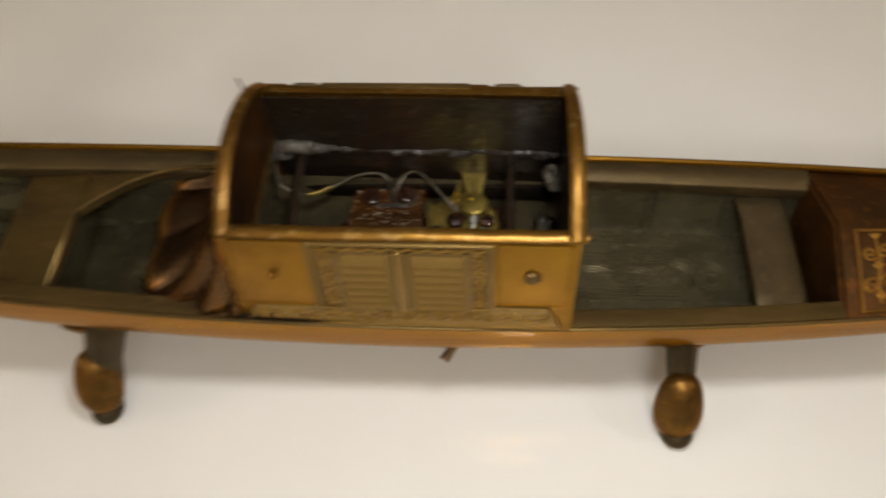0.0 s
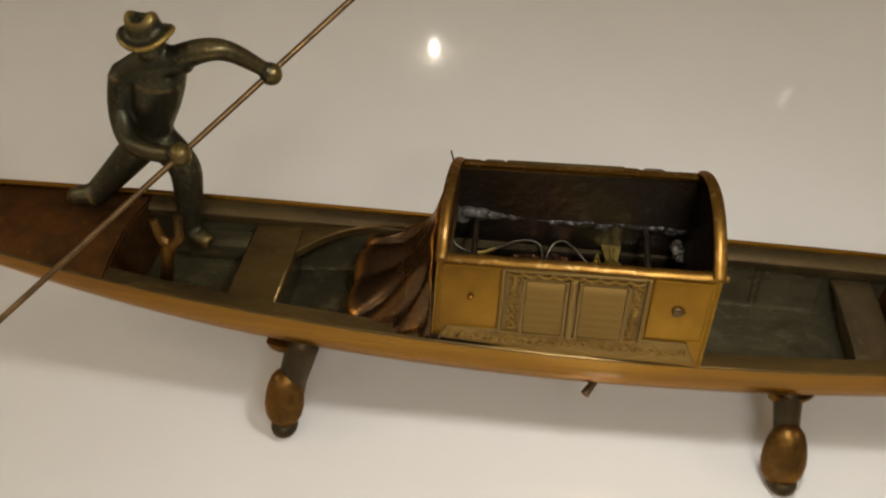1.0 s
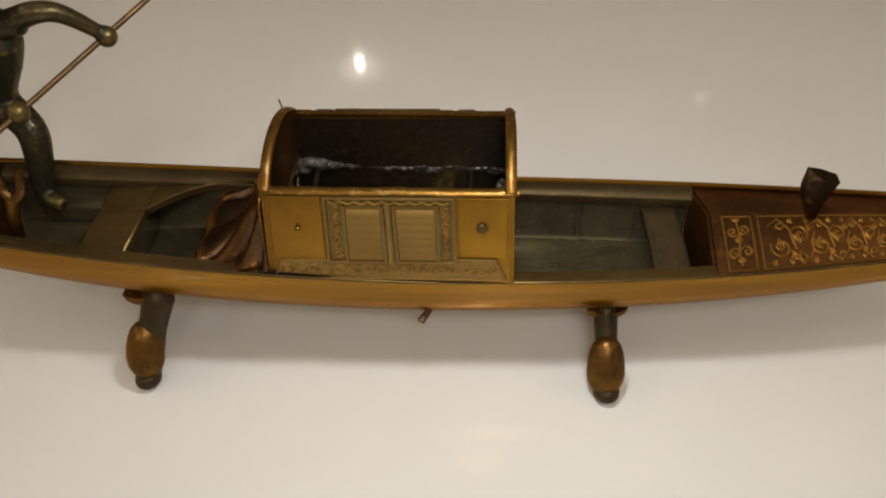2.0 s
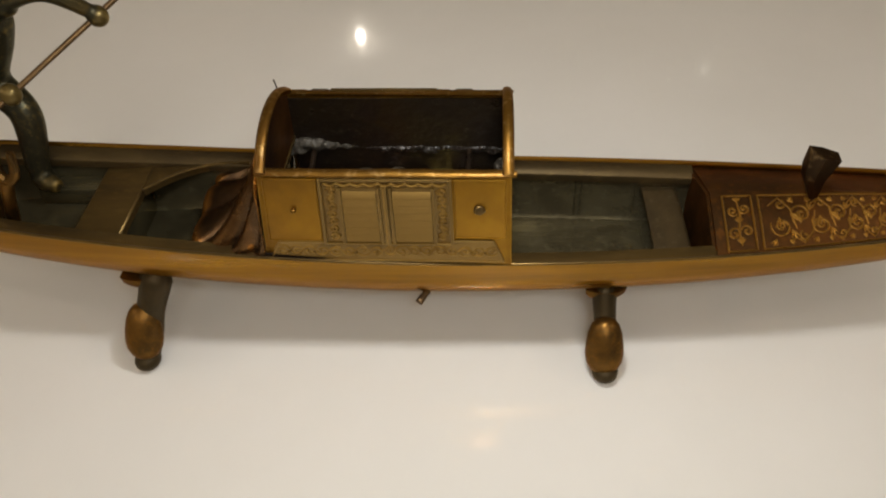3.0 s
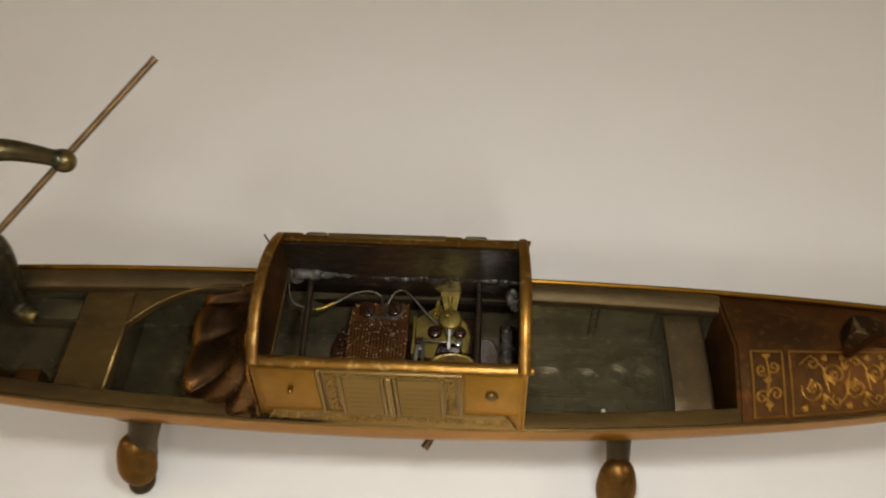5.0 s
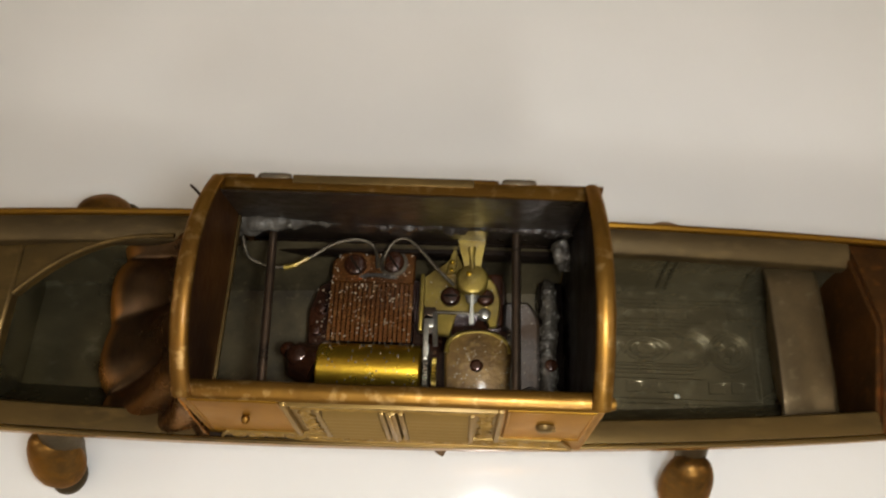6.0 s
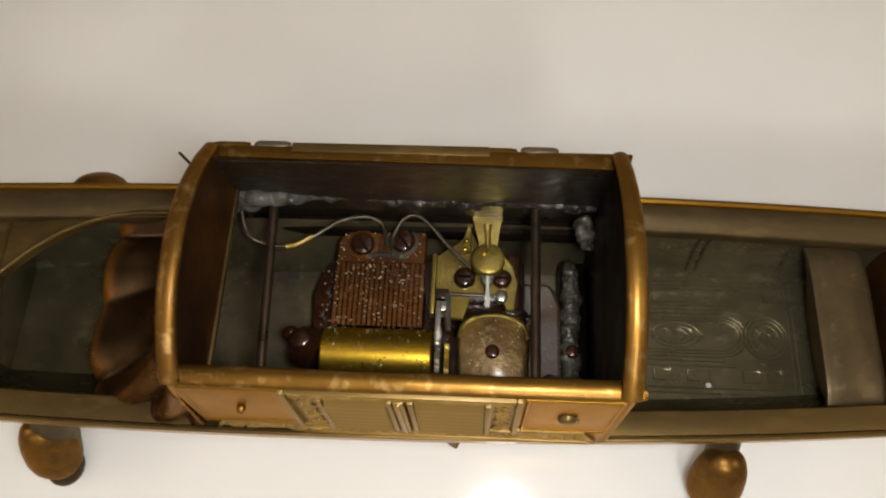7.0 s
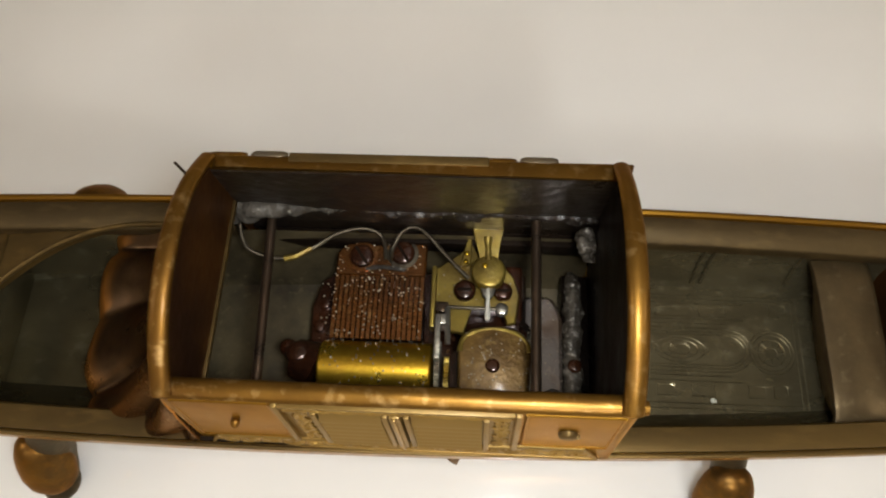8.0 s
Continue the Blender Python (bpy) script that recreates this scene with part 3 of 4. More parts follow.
cabin_front = cabin_wall("cabin_front", -CY, -CY + 0.0016, M_BRASS)
cabin_back = cabin_wall("cabin_back", CY - 0.0016, CY, M_BRASS)
for side in (-1, 1):
    low_edge = [(-CY, CZ0), (CY, CZ0)] if side > 0 else [(-CY, CZ0), (-CY + 0.003, CZ0), (-CY + 0.003, 0.0672), (CY - 0.003, 0.0672), (CY - 0.003, CZ0), (CY, CZ0)]
    outline = low_edge + [(CY - 2 * CY * k / 20, arch(CY - 2 * CY * k / 20)) for k in range(21)]
    reach = CX if side > 0 else CXL
    xa, xb = side * (reach - 0.0010), side * reach
    cabin_end = cabin_part("cabin_end", loft([[(xa, y, z) for y, z in outline], [(xb, y, z) for y, z in outline]]), M_BRASS, gondola, "arched brass end wall")
    # right lining black: the shade at that end is put into its colour
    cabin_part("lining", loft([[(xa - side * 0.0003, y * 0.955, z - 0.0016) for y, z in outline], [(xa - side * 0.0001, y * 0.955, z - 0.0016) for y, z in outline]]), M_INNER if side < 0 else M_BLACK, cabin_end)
    rim = [(side * (reach - 0.0010), y, arch(y) + 0.0002) for y in (CY - 2 * CY * k / 24 for k in range(25))]
    cabin_part("arch_rim", tube(rim, interp_radii([0.0009, 0.0010, 0.0011, 0.0011, 0.0011], 25), 16, up=(1, 0, 0), flat=1.5), M_RIM, cabin_end, "rounded worn brass rim")
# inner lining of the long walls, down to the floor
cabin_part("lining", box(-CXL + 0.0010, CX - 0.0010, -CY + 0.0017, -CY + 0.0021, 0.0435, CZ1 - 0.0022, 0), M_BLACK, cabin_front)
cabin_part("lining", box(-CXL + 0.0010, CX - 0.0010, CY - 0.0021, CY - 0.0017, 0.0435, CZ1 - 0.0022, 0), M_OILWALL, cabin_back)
# rims of the long walls, drawn to a point at one end
front_rim = []
for k in range(25):
    x = -CXL - 0.0004 + (CX + CXL + 0.0018) * k / 24
    wide = 0.0017 if k < 24 else 0.0010
    sag = 0.0001 * math.sin(k * 1.7) + 0.0001 * math.sin(k * 0.6)
    front_rim.append([(x, -CY + 0.0013 - 0.0002 * (k == 24) + wide * math.cos(a), CZ1 - 0.0010 + sag + (0.0011 if math.sin(a) > 0 else 0.0005) * math.sin(a)) for a in (2 * math.pi * m / 18 for m in range(18))])
cabin_part("front_rim", loft(front_rim), M_RIM, cabin_front, "worn bright brass lip")
back_rim = [(-CXL + 0.002, CY - 0.0020), (CX - 0.001, CY - 0.0022), (CX + 0.0004, CY - 0.0030), (CX + 0.0014, CY + 0.0006), (-CXL + 0.002, CY + 0.0006)]
cabin_part("back_rim", prism(back_rim, CZ1 - 0.0013, CZ1 - 0.0004, 0.0003), M_RIM, cabin_back, "worn bright brass lip")
# black strip added along the cabin foot for the shade in its gap
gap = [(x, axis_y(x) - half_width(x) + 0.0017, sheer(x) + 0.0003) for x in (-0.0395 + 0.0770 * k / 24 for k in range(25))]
part("gap_shadow_strip", tube(gap, 0.0008, 8), M_BLACK, cabin_front, "black strip painted in as the shade under the cabin")
cabin_part("hinge_leaf", box(-0.0205, 0.0140, CY - 0.0006, CY + 0.0013, CZ1 - 0.0022, CZ1 - 0.0002, 0.0004), M_RAIL, cabin_back, "dark brown hinge leaf")
for hx in (-0.0240, 0.0225):
    cabin_part("hinge", tube([(hx - 0.0026, CY + 0.0008, CZ1 - 0.0018), (hx - 0.0022, CY + 0.0008, CZ1 - 0.0014), (hx + 0.0022, CY + 0.0008, CZ1 - 0.0014), (hx + 0.0026, CY + 0.0008, CZ1 - 0.0018)], 0.0010, 10), M_GREY, cabin_back, "small grey hinge knuckle")
    cabin_part("hinge_knuckle", tube([(hx - 0.0102, CY + 0.0006, CZ1 - 0.0018), (hx - 0.0094, CY + 0.0006, CZ1 - 0.0014), (hx - 0.0050, CY + 0.0006, CZ1 - 0.0014), (hx - 0.0042, CY + 0.0006, CZ1 - 0.0018)], 0.0009, 10), M_RIM, cabin_back, "small brown hinge knuckle")
cabin_part("pin", tube(smooth_path([(-CXL - 0.0002, 0.0145, 0.0865), (-CXL - 0.0002, 0.0148, 0.0890), (-CXL - 0.0008, 0.0150, 0.0925)], 4), 0.00026, 6), M_DARKSTEEL, cabin_back)


def face(u, z, out=0.0):
    return (u, -CY - out, z)


def vine(ends, swing, waves, curl, hand):
    """A winding stem in low relief with a curl and two small leaves in each bend."""
    (ax, az), (bx, bz) = ends
    along = Vector((bx - ax, bz - az))
    length = along.length
    along.normalize()
    across = Vector((-along.y, along.x)) * hand

    def put(points, radii):
        pts = [face(p.x, p.y, 0.0002) for p in points]
        cabin_part("scroll", tube(pts, interp_radii(radii, len(pts)), 6), M_VINE, cabin_front)

    def at(t, off=0.0):
        return Vector((ax, az)) + along * length * t + across * (swing * math.sin(math.pi * waves * t) + off)

    put([at(k / 90) for k in range(91)], [0.00035, 0.00045, 0.00035, 0.00045, 0.00035])
    for k in range(waves):
        side = 1 if k % 2 else -1
        c = at((k + 0.5) / waves, side * curl * 0.45)
        put([Vector(q) for q in spiral(c.x, c.y, curl * (0.80 if k % 3 else 0.95), 1.35, 0.6 * k + (0 if side > 0 else 3.1), side * hand, 22)], [0.0003, 0.0006, 0.0004, 0.0006])
        for d, lean in ((0.12, 0.6), (0.86, -0.6)):
            p = at((k + d) / waves)
            tip = p - across * side * curl * 0.75 + along * lean * curl
            put([p, (p + tip) / 2 + along * 0.2 * curl, tip], [0.0002, 0.00045, 0.00015])


def cabin_face():
    yf = -CY
    # plain raised side panels, bordered by a fine bead
    for x0, x1, z0 in ((-0.0338, -0.0186, 0.0600), (0.0208, 0.0352, 0.0615)):
        cabin_part("side_panel", box(x0, x1, yf - 0.0004, yf + 0.0004, z0, CZ1 - 0.0020, 0.0003), M_BRASS, cabin_front)
        for a, b in (((x0, z0), (x1, z0)), ((x1, z0), (x1, CZ1 - 0.0020)), ((x1, CZ1 - 0.0018), (x0, CZ1 - 0.0018)), ((x0, CZ1 - 0.0020), (x0, z0))):
            cabin_part("panel_bead", tube([face(*a, 0.0003), face(*b, 0.0003)], 0.00028, 6), M_BRASS, cabin_front)
    # central frame
    for x0, x1, z0, z1 in ((-0.0181, -0.0171, 0.0592, CZ1 - 0.0014), (0.0190, 0.0200, 0.0592, CZ1 - 0.0014), (-0.0171, 0.0190, CZ1 - 0.0022, CZ1 - 0.0014)):
        cabin_part("frame_strip", box(x0, x1, yf - 0.0010, yf + 0.0004, z0, z1, 0.0003), M_RELIEF, cabin_front)
    cabin_part("backing", box(-0.0172, 0.0191, yf - 0.0002, yf + 0.0004, 0.0590, CZ1 - 0.0020, 0.0001), M_RELIEF, cabin_front)
    # two louvred shutters, each with a frame
    for x0, x1 in ((-0.0122, -0.0009), (0.0022, 0.0148)):
        shutter = cabin_part("shutter", box(x0, x1, yf - 0.0004, yf + 0.0004, 0.0598, 0.0804, 0.0002), M_RELIEF, cabin_front, "small louvred brass shutter")
        for a, b in ((x0 - 0.0003, x0 + 0.0006), (x1 - 0.0006, x1 + 0.0003)):
            cabin_part("stile", box(a, b, yf - 0.0012, yf - 0.0003, 0.0596, 0.0806, 0.0002), M_RELIEF, shutter)
        for k in range(7):
            z = 0.0606 + 0.00272 * k
            ring = [[(x, yf - 0.0003, z), (x, yf - 0.0015, z + 0.0002), (x, yf - 0.0014, z + 0.0007), (x, yf - 0.0004, z + 0.0022)] for x in (x0 + 0.0008, x1 - 0.0008)]
            cabin_part("slat", loft(ring), M_RELIEF, shutter)
    cabin_part("mullion", box(-0.0004, 0.0015, yf - 0.0014, yf, 0.0594, 0.0812, 0.0005), M_RELIEF, cabin_front)
    cabin_part("mullion_bead", box(0.0003, 0.0008, yf - 0.0017, yf - 0.0013, 0.0594, 0.0812, 0.0002), M_VINE, cabin_front)
    # scalloped edge over the shutters
    pts = [face(-0.0165 + 0.0350 * k / 72, 0.0823 - 0.0010 * abs(math.sin(k / 72 * math.pi * 9)), 0.0006) for k in range(73)]
    cabin_part("scalloped_edge", tube(pts, 0.00048, 6), M_VINE, cabin_front)
    # vines at the sides of the shutters
    for cx, hand in ((-0.0146, 1), (0.0170, -1)):
        vine([(cx, 0.0805), (cx, 0.0605)], 0.0007, 7, 0.0015, hand)
    # lower band with cut-off ends
    band = [(-0.0340, 0.0520), (0.0347, 0.0520), (0.0316, 0.0603), (0.0200, 0.0603), (0.0195, 0.0590), (-0.0175, 0.0588), (-0.0180, 0.0594), (-0.0312, 0.0594)]
    cabin_part("lower_band", loft([[(u, yf - 0.0004, z) for u, z in band], [(u, yf + 0.0003, z) for u, z in band]]), M_RELIEF, cabin_front)
    edge = band + [band[0]]
    for a, b in zip(edge, edge[1:]):
        cabin_part("band_edge", tube([face(*a, 0.0004), face(*b, 0.0004)], 0.00038, 6), M_RELIEF, cabin_front)
    vine([(-0.0322, 0.0556), (0.0328, 0.0562)], 0.0012, 17, 0.0027, 1)
    cabin_part("knob", ball((-0.0258, yf - 0.0010, 0.0722), (0.0008, 0.0009, 0.0008)), M_RIM, cabin_front)
    knob = cabin_part("knob", disc((0.0277, yf - 0.0005, 0.0728), 0.0016, 0.0010, 16, "-y", bevel=0.45), M_RAIL, cabin_front, "small dull brown knob")
    cabin_part("knob_pin", box(0.0287, 0.0296, yf - 0.0014, yf - 0.0006, 0.0724, 0.0732, 0.0002), M_RAIL, knob)


cabin_face()
# cross rods inside the cabin
for rx0, rx1 in ((-0.0298, -0.0280), (0.0240, 0.0240)):
    part("cross_rod", tube([(rx0, CY + 0.0010, 0.0595), ((rx0 + rx1) / 2, 0, 0.0590), (rx1, -CY - 0.0010, 0.0585)], 0.0010, 10), M_DARKSTEEL, gondola, "thin dark steel rod across the cabin")
# foot ledge at the left end
part("sill", box(-0.0372, 0.0362, 0.0222, 0.0262, 0.0400, 0.0452, 0.0006), M_BLACK, gondola)
part("ledge", box(-0.0378, -0.0354, -0.0205, 0.0215, 0.0648, 0.0660, 0.0003), M_RAIL, gondola)


# -- curtain cast in metal at the end of the cabin --
def drapery():
    """A skirt that drops from the arch and flares out to a nearly square hem in slanting folds."""
    hem_path = smooth_path([(-0.0600, 0.0255, 0.0500), (-0.0675, 0.0235, 0.0492), (-0.0695, 0.0160, 0.0486), (-0.0698, 0.0060, 0.0482), (-0.0690, -0.0050, 0.0482), (-0.0672, -0.0150, 0.0490), (-0.0630, -0.0205, 0.0502), (-0.0560, -0.0228, 0.0508), (-0.0480, -0.0236, 0.0512), (-0.0405, -0.0238, 0.0516)], 20)
    top_path = smooth_path([(-0.0370, 0.0212, 0.0700), (-0.0370, 0.0200, 0.0800), (-0.0370, 0.0150, 0.0855), (-0.0370, 0.0060, 0.0882), (-0.0370, -0.0030, 0.0885), (-0.0370, -0.0110, 0.0868), (-0.0370, -0.0175, 0.0830), (-0.0374, -0.0208, 0.0760), (-0.0380, -0.0222, 0.0660), (-0.0386, -0.0234, 0.0560)], 20)
    nu, nv = len(hem_path) - 1, 34
    rings = []
    for i, (low, top) in enumerate(zip(hem_path, top_path)):
        u = i / nu
        tangent = (hem_path[min(i + 1, nu)] - hem_path[max(i - 1, 0)]).normalized()
        out = Vector((tangent.y, -tangent.x, 0.0)).normalized()
        if out.x > 0:
            out = -out
        ring = []
        for k in range(nv + 1):
            v = k / nv
            puff = 0.5 - 0.5 * math.cos(2 * math.pi * min(u, 0.9) ** 1.2)
            spread = (0.16 + 0.20 * puff) * v ** 0.8 + (0.84 - 0.20 * puff) * v ** (2.4 - 0.6 * puff)
            fall = 1 - (1 - v) ** (1.9 - 0.35 * puff)
            p = Vector((top.x + (low.x - top.x) * spread, top.y + (low.y - top.y) * spread, top.z + (low.z - top.z) * fall))
            # folds that slant towards the near corner on their way down
            turn = (u - 0.07 * v ** 1.1 + 0.012 * math.sin(6 * v + 9 * u)) * math.pi * 6.0 + 0.4
            wave = abs(math.sin(turn))
            ends = min(1.0, 7 * u, 5 * (1 - u))
            fold = (1.6 * wave ** 0.8 - 0.95) * min(1.0, 0.08 + 2.6 * v) * max(0.0, ends) * (1 - 0.45 * v ** 4) * (0.85 + 0.25 * math.sin(2.3 * turn / math.pi))
            lift = Vector((0, 0, 1.0)) * (0.9 - 0.5 * v) + out * (0.35 + 0.5 * v)
            roll = -0.0011 * max(0.0, (v - 0.9) / 0.1) ** 2
            ring.append(p + lift * 0.0031 * fold + Vector((0, 0, roll)))
        foot_in = Vector((low.x, low.y, 0.0)) - out * 0.0014
        ring += [Vector((foot_in.x, foot_in.y, 0.0440)), Vector((foot_in.x, foot_in.y * 0.9, 0.0330)), Vector((-0.0420, foot_in.y * 0.85, 0.0330)), Vector((top.x + 0.0004, top.y * 0.97, min(top.z - 0.006, 0.066)))]
        rings.append(ring)
    ob = part("drapery", loft(rings), M_DRAPE, gondola, "swept copper-brown curtain folds cast in metal", angle=80)
    sm = ob.modifiers.new("soften", "SMOOTH")
    sm.factor, sm.iterations = 0.5, 6


drapery()


# -- oar rest, prow post, lever --
def oar_rest():
    y = -0.0120
    stem = smooth_path([(-0.1260, y + 0.0010, 0.0462), (-0.1245, y, 0.0550), (-0.1190, y - 0.0025, 0.0680), (-0.1150, y - 0.0035, 0.0775)], 5)
    fork = part("oar_rest", tube(stem, interp_radii([0.0026, 0.0022, 0.0019, 0.0022], len(stem)), 10), M_FOOT, gondola, "forked bronze oar rest")
    for dx, dz in ((-0.0030, 0.0085), (0.0050, 0.0105)):
        pts = smooth_path([(-0.1150, y - 0.0035, 0.0765), (-0.1150 + dx * 0.7, y - 0.0030, 0.0795), (-0.1150 + dx, y - 0.0020, 0.0765 + dz)], 5)
        part("prong", tube(pts, interp_radii([0.0018, 0.0015, 0.0011], len(pts)), 8), M_FOOT, fork)


oar_rest()


def prow_post():
    rings = []
    for z, rx, ry, dx in ((0.0545, 0.0010, 0.0012, 0.0018), (0.0590, 0.0022, 0.0018, 0.0008), (0.0640, 0.0034, 0.0026, -0.0006), (0.0680, 0.0043, 0.0030, -0.0006), (0.0735, 0.0049, 0.0030, 0.0000)):
        rings.append([(0.1330 + dx + 0.92 * rx * cx, 0.0035 + ry * cy, z + 0.0012 * cx * (z > 0.07) * -1) for cx, cy in ((-1, -0.7), (-0.2, -1.1), (1, -0.8), (1.1, 0.7), (0, 1.0), (-1, 0.8))])
    part("prow_post", loft(rings), M_POST, gondola, "dark faceted bronze post", angle=20)


prow_post()
part("lever", tube([(0.0130, -0.0150, 0.0330), (0.0100, -0.0195, 0.0315), (0.0080, -0.0225, 0.0305)], [0.0012, 0.0012, 0.0014], 8), M_POLE, gondola, "short brass lever under the hull")


# ---- the rower figure ----
def rower():
    bm = bmesh.new()

    def limb(pts, rr, sides=12, up=(0, 0, 1)):
        p = smooth_path(pts, 5)
        tube(p, interp_radii(rr, len(p)), sides, bm, up=up)

    y = 0.0185
    # legs
    limb([(-0.1305, y + 0.001, 0.0880), (-0.1224, 0.0155, 0.0806), (-0.1225, 0.0132, 0.0710), (-0.1236, 0.0110, 0.0635), (-0.1237, 0.0092, 0.0559)], [0.0058, 0.0052, 0.0046, 0.0040, 0.0034], 14, (0, 1, 0))
    limb([(-0.1325, y + 0.001, 0.0880), (-0.1403, 0.0161, 0.0814), (-0.1487, 0.0121, 0.0743), (-0.1545, 0.0090, 0.0697)], [0.0058, 0.0052, 0.0043, 0.0036], 14, (0, 1, 0))
    limb([(-0.1240, 0.0092, 0.0565), (-0.1200, 0.0070, 0.0560), (-0.1170, 0.0060, 0.0550)], [0.0038, 0.0033, 0.0022])
    limb([(-0.1530, 0.0092, 0.0708), (-0.1585, 0.0084, 0.0703), (-0.1618, 0.0084, 0.0695)], [0.0040, 0.0036, 0.0024])
    # trunk, leaning forward
    limb([(-0.1315, y + 0.001, 0.0830), (-0.1300, y + 0.001, 0.0930), (-0.1255, y + 0.001, 0.1030), (-0.1220, y + 0.001, 0.1110), (-0.1215, y, 0.1165)], [0.0060, 0.0062, 0.0076, 0.0080, 0.0040], 16, (0, 1, 0))
    limb([(-0.1315, y, 0.1105), (-0.1220, y, 0.1150), (-0.1130, y, 0.1165)], [0.0046, 0.0052, 0.0042])
    ball((-0.1315, y, 0.1105), (0.0047, 0.0047, 0.0047), bm)
    ball((-0.1130, y, 0.1165), (0.0042, 0.0042, 0.0042), bm)
    # neck, head and hat
    limb([(-0.1215, y, 0.1140), (-0.1205, y - 0.001, 0.1200)], [0.0032, 0.0030], 12, (0, 1, 0))
    ball((-0.1200, y - 0.001, 0.1215), (0.0045, 0.0045, 0.0052), bm)
    brim = [[(-0.1196 + 0.0080 * r * math.cos(a) , y - 0.001 + 0.0072 * r * math.sin(a), 0.1248 + h + 0.0010 * math.cos(2 * a)) for a in (2 * math.pi * k / 20 for k in range(20))] for r, h in ((0.5, -0.0006), (1.0, -0.0008), (1.04, 0.0), (1.0, 0.0008), (0.62, 0.0012), (0.58, 0.0046), (0.45, 0.0060), (0.2, 0.0054))]
    loft(brim, bm=bm)
    # arms
    limb([(-0.1150, y, 0.1165), (-0.1050, y, 0.1200), (-0.0990, y + 0.003, 0.1180), (-0.0925, y + 0.0080, 0.1095)], [0.0040, 0.0034, 0.0030, 0.0023])
    ball((-0.0912, y + 0.0088, 0.1075), (0.0036, 0.0034, 0.0036), bm)
    limb([(-0.1320, y - 0.001, 0.1110), (-0.1345, y - 0.005, 0.1020), (-0.1310, y - 0.011, 0.0955), (-0.1220, y - 0.015, 0.0950), (-0.1140, y - 0.0170, 0.0962)], [0.0042, 0.0034, 0.0033, 0.0029, 0.0023])
    ball((-0.1125, y - 0.0170, 0.0963), (0.0034, 0.0034, 0.0036), bm)
    ob = part("rower_figurine", bm, M_STATUE)
    mod = ob.modifiers.new("fuse", "REMESH")
    mod.mode, mod.voxel_size, mod.use_smooth_shade = "VOXEL", 0.0006, True
    sm = ob.modifiers.new("soften", "SMOOTH")
    sm.factor, sm.iterations = 0.5, 7
    tagged(ob, "small dark bronze rower statuette with brimmed hat, standing in the gondola", "statuette")


rower()
oar = part("oar", tube([(-0.0690, 0.0555, 0.1196), (-0.0700, 0.0542, 0.1191), (-0.1123, 0.0014, 0.0963), (-0.1590, -0.0569, 0.0711)], [0.0011, 0.00095, 0.00090, 0.00085], 10), M_POLE)
tagged(oar, "thin brown metal oar rod held in both hands of the statuette", "oar")


# ---- the music movement ----
movement = thing("music_box_movement", (0, 0, 0.0290), "oily old music box movement with brass cylinder in the cabin", "music box")
FZ = 0.0290


def base_plate():
    out = [(-0.0255, 0.0100), (-0.0235, 0.0165), (-0.0200, 0.0190), (0.0235, 0.0195), (0.0245, -0.0145), (-0.0240, -0.0145)]
    part("bed_plate", prism(out, FZ, 0.0350, 0.0006), M_RUST, movement, "rusted brown iron bed plate")
    for x, y in ((-0.0222, 0.0105), (-0.0230, 0.0050)):
        part("screw", disc((x, y, 0.0350), 0.0014, 0.0012, 14), M_RUST, movement)


base_plate()
CZ = 0.0440


def comb():
    part("comb_riser", box(-0.0190, 0.0008, 0.0095, 0.0195, 0.0351, CZ - 0.0024, 0.0004), M_RUST, movement)
    holder = part("comb", prism([(-0.0188, 0.0145), (0.0010, 0.0145), (0.0012, 0.0220), (0.0000, 0.0228), (-0.0055, 0.0228), (-0.0085, 0.0212), (-0.0110, 0.0222), (-0.0165, 0.0222), (-0.0188, 0.0200)], CZ - 0.0022, CZ, 0.0004), M_COMB, movement, "rusty brown steel comb")
    # black plate added to paint the shade between the teeth
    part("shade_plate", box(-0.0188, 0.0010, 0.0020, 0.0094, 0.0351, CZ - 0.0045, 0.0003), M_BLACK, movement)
    n = 18
    pitch = 0.0198 / n
    for k in range(n):
        x = -0.0188 + pitch * (k + 0.5)
        w = pitch * 0.37
        ring = [[(x - w, y, z0), (x + w, y, z0), (x + w, y, z1), (x - w, y, z1)] for y, z0, z1 in ((0.0146, CZ - 0.0018, CZ - 0.0001), (0.0040, CZ - 0.0012, CZ - 0.0001), (0.0004, CZ - 0.0011, CZ - 0.0002))]
        part("tooth", loft(ring), M_COMB, holder)
    for x, y in ((-0.0132, 0.0188), (-0.0042, 0.0198)):
        screw = part("screw", disc((x, y, CZ), 0.0027, 0.0015, 20, bevel=0.35), M_RUST, movement, "dark oily slotted screw")
        slot = box(-0.0024, 0.0024, -0.0003, 0.0003, 0, 0.0003, 0)
        bmesh.ops.transform(slot, matrix=Matrix.Translation((x, y, CZ + 0.0013)) @ Matrix.Rotation(radians(-55), 4, "Z"), verts=slot.verts)
        part("slot", slot, M_BLACK, screw)
        part("washer", loft([[(x + r * math.cos(a), y + r * math.sin(a), z) for a in (2 * math.pi * k / 24 for k in range(24))] for r, z in ((0.0035, CZ), (0.0035, CZ + 0.0003), (0.0026, CZ + 0.0004))], caps=False), M_WIRE if x > -0.01 else M_COMB, movement)
    part("crust", tube(smooth_path([(-0.0125, 0.0160, CZ), (-0.0085, 0.0166, CZ + 0.0002), (-0.0030, 0.0160, CZ)], 6), interp_radii([0.0003, 0.0006, 0.0005, 0.0006, 0.0002], 13), 8), M_SOLDER, holder)


comb()


